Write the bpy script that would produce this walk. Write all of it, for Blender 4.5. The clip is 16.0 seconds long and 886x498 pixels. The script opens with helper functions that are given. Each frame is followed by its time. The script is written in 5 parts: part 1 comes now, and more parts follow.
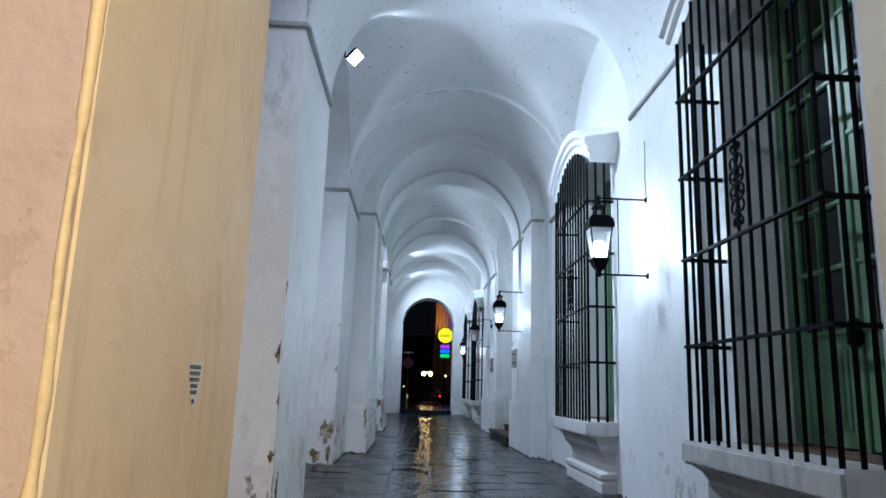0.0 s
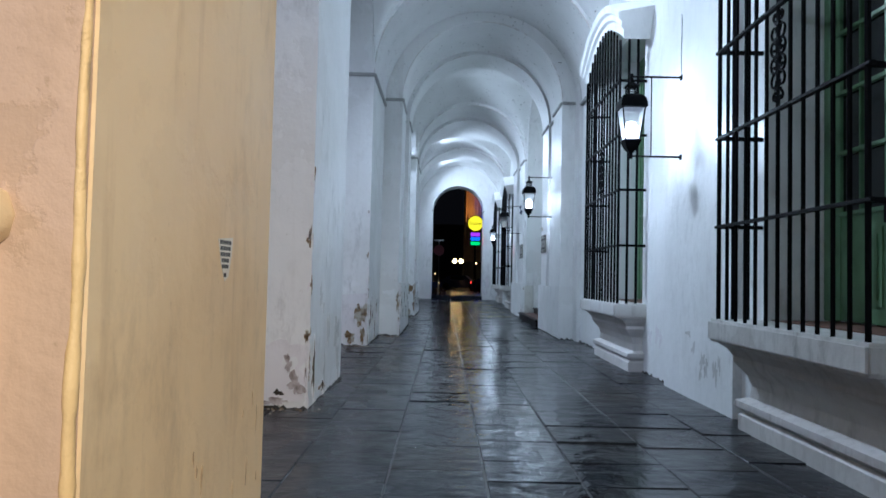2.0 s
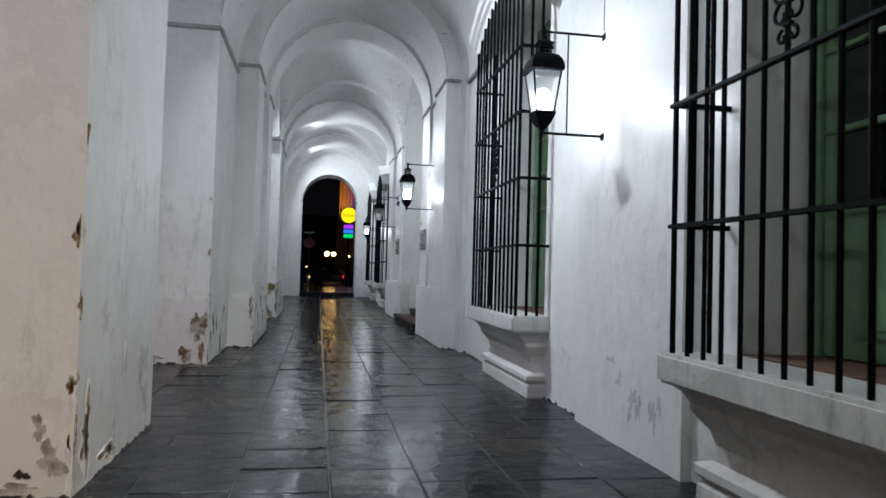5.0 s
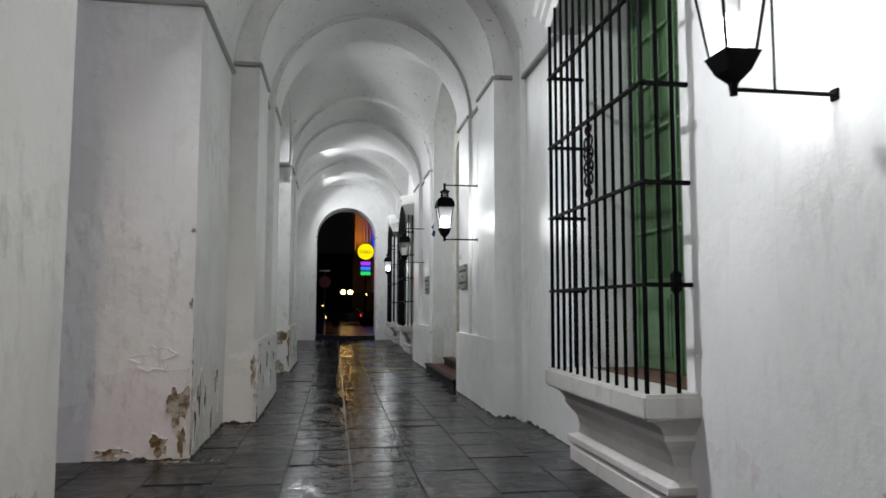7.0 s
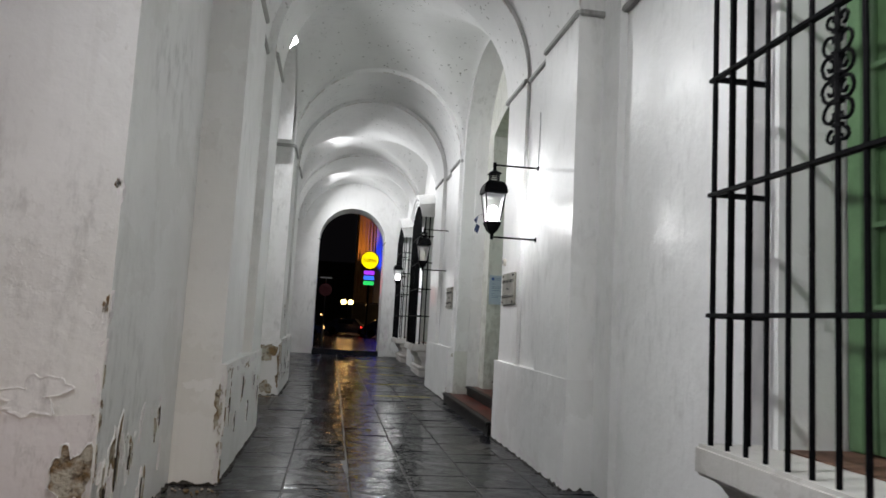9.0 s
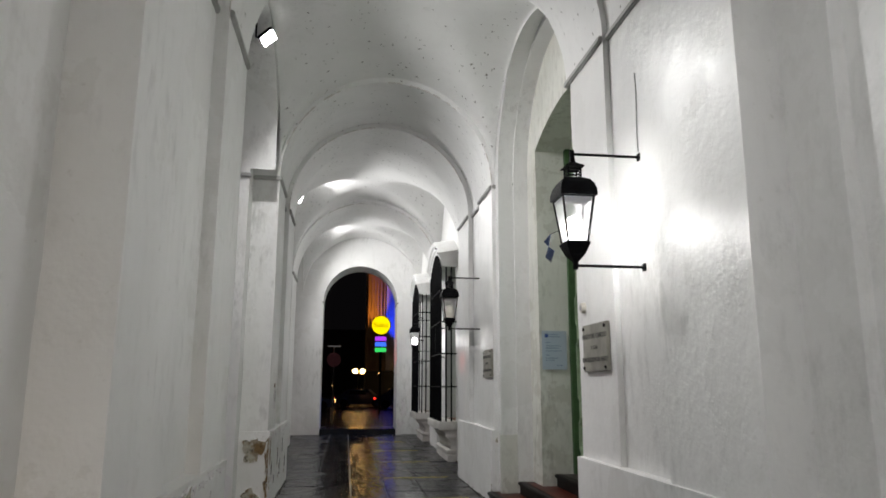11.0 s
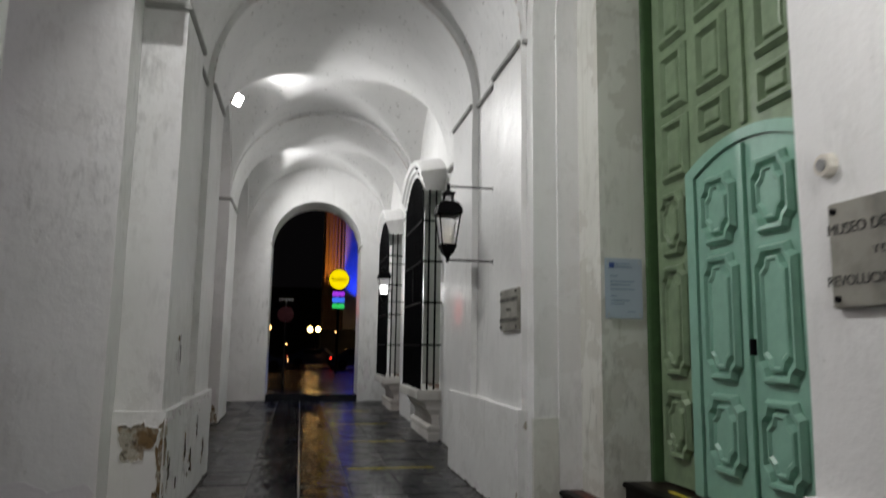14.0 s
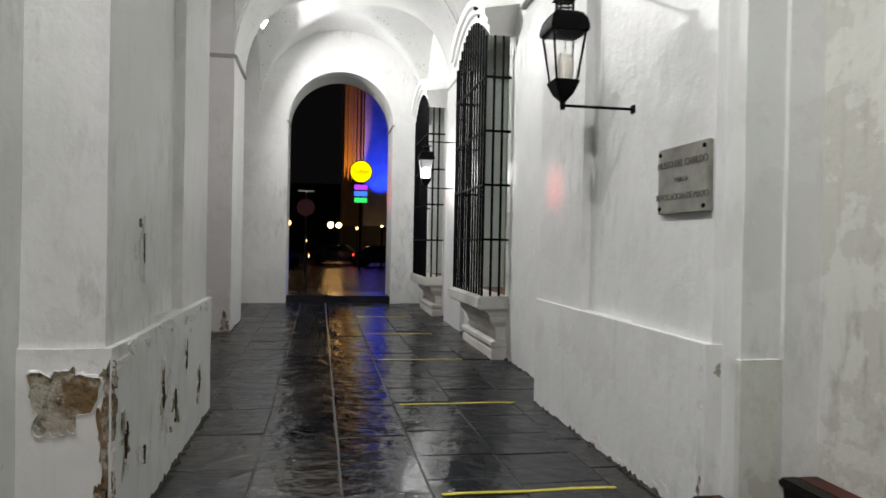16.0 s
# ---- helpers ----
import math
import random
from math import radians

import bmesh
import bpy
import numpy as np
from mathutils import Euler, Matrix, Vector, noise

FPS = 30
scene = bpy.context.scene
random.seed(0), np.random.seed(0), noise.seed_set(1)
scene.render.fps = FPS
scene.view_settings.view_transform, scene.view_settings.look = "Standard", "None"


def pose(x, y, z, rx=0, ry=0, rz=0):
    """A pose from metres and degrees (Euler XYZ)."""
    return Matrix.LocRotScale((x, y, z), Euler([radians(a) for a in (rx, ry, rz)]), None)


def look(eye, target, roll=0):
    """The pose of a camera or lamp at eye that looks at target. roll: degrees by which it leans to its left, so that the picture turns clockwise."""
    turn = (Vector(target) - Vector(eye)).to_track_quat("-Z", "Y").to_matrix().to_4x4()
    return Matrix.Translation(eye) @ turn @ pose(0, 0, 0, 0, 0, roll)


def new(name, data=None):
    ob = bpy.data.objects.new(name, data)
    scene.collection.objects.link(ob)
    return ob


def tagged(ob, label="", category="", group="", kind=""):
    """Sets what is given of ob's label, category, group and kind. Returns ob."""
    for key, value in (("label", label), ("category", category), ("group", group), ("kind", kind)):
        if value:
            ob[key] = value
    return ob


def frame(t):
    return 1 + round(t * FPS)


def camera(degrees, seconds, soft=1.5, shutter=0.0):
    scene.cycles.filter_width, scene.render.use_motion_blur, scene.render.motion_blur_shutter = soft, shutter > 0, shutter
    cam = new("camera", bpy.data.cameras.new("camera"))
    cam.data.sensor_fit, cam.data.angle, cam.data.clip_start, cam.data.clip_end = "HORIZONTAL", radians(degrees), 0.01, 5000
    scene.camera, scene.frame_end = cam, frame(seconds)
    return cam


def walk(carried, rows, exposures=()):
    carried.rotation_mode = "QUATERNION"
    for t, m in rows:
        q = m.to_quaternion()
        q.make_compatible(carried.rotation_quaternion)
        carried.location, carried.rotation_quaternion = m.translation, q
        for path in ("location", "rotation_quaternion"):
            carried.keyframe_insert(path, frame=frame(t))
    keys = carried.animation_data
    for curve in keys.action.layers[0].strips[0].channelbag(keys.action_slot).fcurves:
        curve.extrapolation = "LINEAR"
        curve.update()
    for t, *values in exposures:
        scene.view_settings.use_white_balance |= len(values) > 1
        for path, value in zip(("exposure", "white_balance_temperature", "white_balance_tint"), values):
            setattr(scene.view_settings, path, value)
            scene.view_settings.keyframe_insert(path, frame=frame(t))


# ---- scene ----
cam = camera(64.6, 16.0, soft=1.6, shutter=0.3)
PATH = [
    (0, (0.07, -0.016, 1.238), (0.138, 1.943, 1.633), 1.8),
    (0.5, (0.059, -0.006, 1.229), (0.11, 1.968, 1.547), 2.2),
    (1, (0.059, 0.009, 1.218), (0.08, 1.997, 1.437), 2.6),
    (1.5, (0.071, 0.005, 1.207), (0.069, 2.0, 1.348), 2.3),
    (2, (0.089, -0.003, 1.194), (0.081, 1.995, 1.273), 1.3),
    (2.5, (0.12, 0.027, 1.161), (0.104, 2.026, 1.106), 0.7),
    (3, (0.184, 0.124, 1.091), (0.171, 2.113, 0.889), 1.0),
    (3.5, (0.184, 0.512, 1.056), (0.383, 2.496, 0.908), 2.2),
    (6, (0.272, 3.137, 1.506), (0.63, 5.101, 1.633), 1.4),
    (6.5, (0.222, 3.89, 1.508), (0.459, 5.872, 1.625), 1.5),
    (7, (0.181, 4.546, 1.502), (0.486, 6.516, 1.666), 0.1),
    (7.5, (0.127, 5.298, 1.492), (0.381, 7.272, 1.684), 2.0),
    (8, (0.112, 6.021, 1.503), (0.463, 7.977, 1.726), 1.8),
    (8.5, (0.097, 6.712, 1.514), (0.4, 8.678, 1.72), 3.4),
    (11, (0.22, 10.586, 1.69), (0.486, 12.531, 2.072), 0.1),
    (11.5, (0.261, 11.286, 1.735), (0.549, 13.15, 2.401), -0.4),
    (12, (0.256, 11.956, 1.783), (0.527, 13.755, 2.612), -2.6),
    (12.5, (0.252, 12.569, 1.79), (0.521, 14.246, 2.847), -1.7),
    (13, (0.248, 13.204, 1.76), (0.566, 14.991, 2.599), -2.1),
    (13.5, (0.266, 13.767, 1.679), (0.584, 15.667, 2.219), 0.3),
    (14, (0.311, 14.435, 1.641), (0.699, 16.377, 1.916), 0.8),
    (14.3, (0.261, 14.865, 1.696), (0.579, 16.838, 1.779), -0.1),
    (14.5, (0.273, 15.181, 1.637), (0.561, 17.158, 1.709), 0.7),
    (15, (0.237, 15.822, 1.63), (0.553, 17.795, 1.566), -0.5),
    (15.5, (0.241, 16.635, 1.612), (0.6, 18.602, 1.612), -0.8),
    (16, (0.187, 17.32, 1.596), (0.535, 19.29, 1.58), 1.1),
]
EXPOSURES = [(0.0, 0.12, 5120, 5), (2.0, 0.15, 5070, 5), (2.5, 0.25, 5000, 5), (3.0, 0.6, 4880, 5), (3.6, 0.72, 4850, 3), (4.6, 0.22, 5600, 6), (5.8, -0.05, 6450, 8), (7.0, -0.07, 6550, 9), (8.5, 0.05, 6650, 10), (10.5, 0.1, 6800, 11), (11.0, 0.04, 6900, 11), (11.5, -0.3, 6900, 10), (12.5, -0.26, 6900, 10), (13.2, -0.4, 6900, 11), (13.6, -0.42, 6900, 11), (14.0, -0.27, 6900, 11), (14.6, 0.28, 6900, 11), (15.2, 0.5, 6900, 11), (16.0, 0.42, 6900, 10)]
walk(cam, [(t, look(eye, target, roll)) for t, eye, target, roll in PATH], EXPOSURES)

# ---- world: night sky over a city ----
world = bpy.data.worlds.new("night")
scene.world = world
world.use_nodes = True
bg = world.node_tree.nodes["Background"]
bg.inputs["Color"].default_value = (0.55, 0.5, 0.6, 1)
bg.inputs["Strength"].default_value = 0.004

LANTERN_W, STREET_W = 10.5, 1350


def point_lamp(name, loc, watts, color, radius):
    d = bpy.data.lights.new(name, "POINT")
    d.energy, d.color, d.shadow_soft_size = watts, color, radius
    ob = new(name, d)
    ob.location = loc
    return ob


# ---- materials ----
def material(name, rough=0.6, metal=0.0):
    m = bpy.data.materials.new(name)
    m.use_nodes = True
    b = m.node_tree.nodes["Principled BSDF"]
    b.inputs["Roughness"].default_value = rough
    b.inputs["Metallic"].default_value = metal
    return m, m.node_tree.nodes, m.node_tree.links, b


def coords(nodes, links, scale=(1, 1, 1)):
    geo = nodes.new("ShaderNodeNewGeometry")
    mp = nodes.new("ShaderNodeMapping")
    mp.inputs["Scale"].default_value = scale
    links.new(geo.outputs["Position"], mp.inputs["Vector"])
    return mp.outputs["Vector"]


def noise_tex(nodes, links, vec, scale, detail=4, rough=0.55):
    n = nodes.new("ShaderNodeTexNoise")
    n.inputs["Scale"].default_value = scale
    n.inputs["Detail"].default_value = detail
    n.inputs["Roughness"].default_value = rough
    links.new(vec, n.inputs["Vector"])
    return n.outputs["Fac"]


def ramp(nodes, links, fac, stops):
    r = nodes.new("ShaderNodeValToRGB")
    e = r.color_ramp.elements
    while len(e) < len(stops):
        e.new(0.5)
    for k, (p, c) in zip(e, stops):
        k.position, k.color = p, (*c, 1) if len(c) == 3 else c
    links.new(fac, r.inputs["Fac"])
    return r.outputs["Color"]


def mix(nodes, links, fac, a, b, kind="MIX"):
    n = nodes.new("ShaderNodeMix")
    n.data_type, n.blend_type = "RGBA", kind
    for sock, val in ((n.inputs[0], fac), (n.inputs[6], a), (n.inputs[7], b)):
        if isinstance(val, (int, float)):
            sock.default_value = val
        elif isinstance(val, tuple):
            sock.default_value = (*val, 1)
        else:
            links.new(val, sock)
    return n.outputs[2]


def bump(nodes, links, b, height, strength, dist):
    n = nodes.new("ShaderNodeBump")
    n.inputs["Strength"].default_value = strength
    n.inputs["Distance"].default_value = dist
    links.new(height, n.inputs["Height"])
    links.new(n.outputs["Normal"], b.inputs["Normal"])
    return n


def add_heights(nodes, links, a, b, wb):
    m = nodes.new("ShaderNodeMath")
    m.operation = "MULTIPLY_ADD"
    links.new(b, m.inputs[0])
    m.inputs[1].default_value = wb
    links.new(a, m.inputs[2])
    return m.outputs[0]


def plaster(name, light, dark, stain, rough=0.5, spots=0.0, relief=0.25, streak=0.35, coats=0.0, swell=0.7, smudge=0.75):
    """Old limewashed plaster: patchy paint, vertical runs, hand-trowelled relief, and on ceilings flaked dark spots."""
    m, n, l, b = material(name, rough)
    v = coords(n, l)
    big = noise_tex(n, l, v, 0.8, 5)
    mid = noise_tex(n, l, v, 4.5, 6, 0.6)
    fine = noise_tex(n, l, v, 38, 4)
    runs = noise_tex(n, l, coords(n, l, (7, 7, 0.5)), 1.4, 5, 0.6)
    col = mix(n, l, ramp(n, l, big, [(0.35, (0, 0, 0)), (0.68, (1, 1, 1))]), light, dark)
    col = mix(n, l, ramp(n, l, runs, [(0.58, (0, 0, 0)), (0.8, (streak,) * 3)]), col, stain)
    col = mix(n, l, ramp(n, l, mid, [(0.60, (0, 0, 0)), (0.75, (0.3, 0.3, 0.3))]), col, stain)
    # smudges and mould: broken dark flecks gathered in loose clouds
    cloud = ramp(n, l, noise_tex(n, l, v, 0.55, 4, 0.55), [(0.48, (0, 0, 0)), (0.66, (1, 1, 1))])
    fleck = ramp(n, l, noise_tex(n, l, coords(n, l, (3, 3, 1.1)), 3.2, 8, 0.72), [(0.50, (0, 0, 0)), (0.74, (smudge,) * 3)])
    grime = n.new("ShaderNodeMath")
    grime.operation = "MULTIPLY"
    l.new(cloud, grime.inputs[0])
    l.new(fleck, grime.inputs[1])
    col = mix(n, l, grime.outputs[0], col, tuple(c * 0.45 for c in stain))
    step = None
    if coats:
        step = ramp(n, l, noise_tex(n, l, v, 0.9, 9, 0.62), [(0.545, (0, 0, 0)), (0.555, (1, 1, 1))])
        weak = n.new("ShaderNodeMath")
        weak.operation = "MULTIPLY"
        weak.inputs[1].default_value = coats
        l.new(step, weak.inputs[0])
        col = mix(n, l, weak.outputs[0], col, stain)
        pits = ramp(n, l, noise_tex(n, l, v, 14, 5, 0.7), [(0.645, (0, 0, 0)), (0.72, (0.65,) * 3)])
        col = mix(n, l, pits, col, stain)
    if spots:
        vo = n.new("ShaderNodeTexVoronoi")
        vo.inputs["Scale"].default_value = 10.5
        warp = mix(n, l, 0.12, v, noise_colour(n, l, v, 9))
        l.new(warp, vo.inputs["Vector"])
        dot = ramp(n, l, vo.outputs["Distance"], [(0.06, (1, 1, 1)), (0.20, (0, 0, 0))])
        where = mix(n, l, 0.5, vo.outputs["Color"], ramp(n, l, noise_tex(n, l, v, 1.6, 3), [(0.35, (0, 0, 0)), (0.65, (1, 1, 1))]))
        keep = ramp(n, l, where, [(0.39, (0, 0, 0)), (0.62, (spots,) * 3)])
        gate = n.new("ShaderNodeMath")
        gate.operation = "MULTIPLY"
        l.new(dot, gate.inputs[0])
        l.new(keep, gate.inputs[1])
        col = mix(n, l, gate.outputs[0], col, (0.14, 0.13, 0.11))
    l.new(col, b.inputs["Base Color"])
    h = add_heights(n, l, mid, fine, 0.09)
    h = add_heights(n, l, h, noise_tex(n, l, v, 1.3, 2), swell)
    if step:
        h = add_heights(n, l, h, step, -0.10)
    bump(n, l, b, h, relief, 0.05)
    rr = n.new("ShaderNodeMapRange")
    rr.inputs["To Min"].default_value = rough - 0.12
    rr.inputs["To Max"].default_value = rough + 0.18
    l.new(mid, rr.inputs["Value"])
    l.new(rr.outputs["Result"], b.inputs["Roughness"])
    return m


def noise_colour(n, l, v, scale):
    t = n.new("ShaderNodeTexNoise")
    t.inputs["Scale"].default_value = scale
    l.new(v, t.inputs["Vector"])
    return t.outputs["Color"]


def simple(name, color, rough=0.5, metal=0.0, vary=0.25, scale=12, relief=0.15, darker=None, depth=0.01):
    m, n, l, b = material(name, rough, metal)
    v = coords(n, l)
    d = darker or tuple(c * (1 - vary) for c in color)
    f = noise_tex(n, l, v, scale, 5)
    g = noise_tex(n, l, v, scale * 0.15, 3)
    col = mix(n, l, ramp(n, l, f, [(0.4, (0, 0, 0)), (0.7, (1, 1, 1))]), color, d)
    col = mix(n, l, ramp(n, l, g, [(0.45, (0, 0, 0)), (0.75, (0.5, 0.5, 0.5))]), col, d)
    l.new(col, b.inputs["Base Color"])
    if relief:
        bump(n, l, b, noise_tex(n, l, v, scale * 3, 4), relief, depth)
    return m


def glow(name, color, strength):
    m, n, l, b = material(name, 0.5)
    b.inputs["Base Color"].default_value = (*color, 1)
    b.inputs["Emission Color"].default_value = (*color, 1)
    b.inputs["Emission Strength"].default_value = strength
    return m


def glass(name, tint=(1, 1, 1), rough=0.03):
    m, n, l, b = material(name, rough)
    b.inputs["Base Color"].default_value = (*tint, 1)
    b.inputs["Transmission Weight"].default_value = 1.0
    b.inputs["IOR"].default_value = 1.05
    return m


def slate(name):
    """Wet dark slate slabs, each a little different, with a wavy film of water."""
    m, n, l, b = material(name, 0.2)
    v = coords(n, l)
    info = n.new("ShaderNodeObjectInfo")
    island = n.new("ShaderNodeNewGeometry")
    both = n.new("ShaderNodeMath")
    l.new(info.outputs["Random"], both.inputs[0])
    l.new(island.outputs["Random Per Island"], both.inputs[1])
    one = n.new("ShaderNodeMath")
    one.operation = "FRACT"
    l.new(both.outputs[0], one.inputs[0])
    tone = ramp(n, l, one.outputs[0], [(0.0, (0.003, 0.004, 0.007)), (0.45, (0.006, 0.008, 0.013)), (0.8, (0.012, 0.014, 0.017)), (1.0, (0.034, 0.028, 0.022))])
    stains = noise_tex(n, l, v, 2.6, 6, 0.62)
    col = mix(n, l, ramp(n, l, stains, [(0.42, (0, 0, 0)), (0.72, (1, 1, 1))]), tone, (0.017, 0.016, 0.016))
    grit = noise_tex(n, l, v, 60, 3)
    col = mix(n, l, ramp(n, l, grit, [(0.6, (0, 0, 0)), (0.8, (0.35,) * 3)]), col, (0.055, 0.055, 0.055))
    l.new(col, b.inputs["Base Color"])
    wet = noise_tex(n, l, v, 1.7, 5, 0.6)
    rr = n.new("ShaderNodeMapRange")
    rr.inputs["From Min"].default_value, rr.inputs["From Max"].default_value = 0.35, 0.7
    rr.inputs["To Min"].default_value, rr.inputs["To Max"].default_value = 0.0, 0.16
    l.new(wet, rr.inputs["Value"])
    # the trodden middle of the walk is polished, the margins stay matt
    sep = n.new("ShaderNodeSeparateXYZ")
    l.new(v, sep.inputs["Vector"])
    off = n.new("ShaderNodeMath")
    off.operation = "SUBTRACT"
    l.new(sep.outputs["X"], off.inputs[0])
    off.inputs[1].default_value = 0.75
    dist = n.new("ShaderNodeMath")
    dist.operation = "ABSOLUTE"
    l.new(off.outputs[0], dist.inputs[0])
    path_map = n.new("ShaderNodeMapRange")
    path_map.inputs["From Min"].default_value, path_map.inputs["From Max"].default_value = 0.3, 1.3
    path_map.inputs["To Min"].default_value, path_map.inputs["To Max"].default_value = 0.035, 0.20
    l.new(dist.outputs[0], path_map.inputs["Value"])
    total = n.new("ShaderNodeMath")
    l.new(rr.outputs["Result"], total.inputs[0])
    l.new(path_map.outputs["Result"], total.inputs[1])
    l.new(total.outputs[0], b.inputs["Roughness"])
    b.inputs["Specular IOR Level"].default_value = 0.22
    h = add_heights(n, l, noise_tex(n, l, v, 5, 3, 0.45), noise_tex(n, l, v, 30, 3), 0.045)
    h = add_heights(n, l, h, noise_tex(n, l, coords(n, l, (0.7, 1.5, 1)), 13, 4, 0.55), 0.20)
    bump(n, l, b, h, 0.25, 0.06)
    return m


def spalled(name):
    """Broken render: pale grey mortar, brown earth behind it and dark pits."""
    m, n, l, b = material(name, 0.9)
    v = coords(n, l)
    col = mix(n, l, ramp(n, l, noise_tex(n, l, v, 5.5, 5, 0.6), [(0.44, (0, 0, 0)), (0.56, (1, 1, 1))]), (0.46, 0.43, 0.36), (0.20, 0.125, 0.055))
    col = mix(n, l, ramp(n, l, noise_tex(n, l, v, 21, 6, 0.65), [(0.52, (0, 0, 0)), (0.66, (0.9,) * 3)]), col, (0.05, 0.035, 0.02))
    l.new(col, b.inputs["Base Color"])
    bump(n, l, b, add_heights(n, l, noise_tex(n, l, v, 9, 6, 0.65), noise_tex(n, l, v, 45, 4), 0.4), 1.0, 0.035)
    return m


IRON_SPEC = 0.06
WHITE = plaster("limewashed_plaster", (0.80, 0.80, 0.79), (0.72, 0.72, 0.71), (0.58, 0.57, 0.54), 0.5, relief=0.22, coats=0.22, swell=1.2)
GLOSSY = plaster("gloss_painted_plaster", (0.81, 0.81, 0.80), (0.74, 0.74, 0.73), (0.60, 0.60, 0.57), 0.33, relief=0.24, streak=0.22, coats=0.14, smudge=0.45)
VAULT = plaster("vault_plaster", (0.79, 0.79, 0.78), (0.70, 0.70, 0.69), (0.56, 0.56, 0.54), 0.55, spots=0.9, relief=0.10, streak=0.15, smudge=0.3)
TRIM = plaster("grimy_impost", (0.42, 0.42, 0.40), (0.30, 0.30, 0.29), (0.16, 0.15, 0.14), 0.6)
OCHRE = plaster("ochre_wall_paint", (0.86, 0.71, 0.46), (0.77, 0.60, 0.36), (0.55, 0.40, 0.22), 0.55, relief=0.2, streak=0.7, coats=0.08, smudge=0.4)
ARRIS = plaster("yellow_corner_paint", (0.88, 0.68, 0.36), (0.78, 0.56, 0.27), (0.52, 0.36, 0.18), 0.5, relief=0.4, coats=0.2)
ROSE = plaster("rose_wall_paint", (0.66, 0.50, 0.39), (0.58, 0.43, 0.33), (0.42, 0.30, 0.20), 0.6, relief=0.3, coats=0.3)
SILL = plaster("sill_plaster", (0.68, 0.66, 0.63), (0.50, 0.47, 0.44), (0.28, 0.25, 0.22), 0.55, relief=0.3)
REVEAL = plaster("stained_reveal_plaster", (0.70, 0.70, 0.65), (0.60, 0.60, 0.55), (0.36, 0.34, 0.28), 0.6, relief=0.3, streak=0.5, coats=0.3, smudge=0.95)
SLAB = plaster("dirty_sill_paint", (0.62, 0.61, 0.58), (0.50, 0.49, 0.46), (0.33, 0.31, 0.28), 0.55, relief=0.3, streak=0.6, coats=0.3)
SPALL = spalled("bare_mortar")
SLATE = slate("wet_slate")
JOINT = simple("dark_joint_mortar", (0.036, 0.033, 0.03), 0.5, vary=0.5, scale=30, relief=0.5)
IRON = simple("black_painted_iron", (0.004, 0.004, 0.005), 0.55, 0.0, vary=0.4, scale=40, relief=0.2)
IRON.node_tree.nodes["Principled BSDF"].inputs["Specular IOR Level"].default_value = IRON_SPEC
PANE = glass("lantern_glass", rough=0.3)
DARK_PANE = simple("dark_window_glass", (0.008, 0.010, 0.010), 0.06, vary=0.2, scale=2, relief=0)
GREEN = simple("green_door_paint", (0.19, 0.27, 0.16), 0.4, vary=0.25, scale=9)
MOSS = simple("moss_green_paint", (0.05, 0.11, 0.04), 0.5, vary=0.3, scale=9)
TURQ = simple("turquoise_door_paint", (0.23, 0.44, 0.34), 0.38, vary=0.15, scale=9)
LEAF = simple("green_shutter_paint", (0.11, 0.205, 0.10), 0.42, vary=0.25, scale=8)
TREAD = simple("red_tile_tread", (0.085, 0.014, 0.008), 0.35, scale=3.5, relief=0.3, darker=(0.012, 0.007, 0.005))
NOSING = simple("dark_stone_nosing", (0.009, 0.008, 0.007), 0.45, vary=0.5, scale=18, relief=0.4)
for m in (TREAD, NOSING):
    m.node_tree.nodes["Principled BSDF"].inputs["Specular IOR Level"].default_value = 0.12
LANDING = simple("dark_brown_landing", (0.018, 0.010, 0.007), 0.4, vary=0.5, scale=9, relief=0.3)
TAPE = simple("yellow_floor_tape", (0.72, 0.60, 0.06), 0.45, vary=0.35, scale=16, relief=0)
MARBLE = simple("weathered_marble", (0.31, 0.30, 0.26), 0.45, vary=0.5, scale=7)
LETTER = simple("black_lettering", (0.06, 0.06, 0.055), 0.5, relief=0)
ACRYLIC = simple("pale_blue_acrylic", (0.46, 0.53, 0.62), 0.15, vary=0.06, scale=3, relief=0)
BLUE_INK = simple("blue_print", (0.05, 0.10, 0.34), 0.4, relief=0)
STEEL = simple("steel", (0.5, 0.5, 0.5), 0.3, 1.0, relief=0)
PAPER = simple("white_sticker", (0.74, 0.70, 0.62), 0.5, vary=0.1)
BULB = glow("lamp_bulb", (0.93, 0.97, 1.0), 60)
FLOOD_FACE = glow("flood_light_face", (0.95, 0.97, 1.0), 60)
NAVY = simple("navy_glass_plate", (0.02, 0.03, 0.07), 0.12, relief=0)
BRICK = simple("brick_sill_floor", (0.16, 0.08, 0.05), 0.7, vary=0.4, scale=20)
ASPHALT = simple("wet_asphalt", (0.02, 0.02, 0.022), 0.22, vary=0.4, scale=2.0, relief=0.9, depth=0.05)
ASPHALT.node_tree.nodes["Principled BSDF"].inputs["Specular IOR Level"].default_value = 0.2
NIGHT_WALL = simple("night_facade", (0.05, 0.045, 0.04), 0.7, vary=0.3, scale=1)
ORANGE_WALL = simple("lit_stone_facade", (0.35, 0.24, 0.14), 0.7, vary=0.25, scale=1)


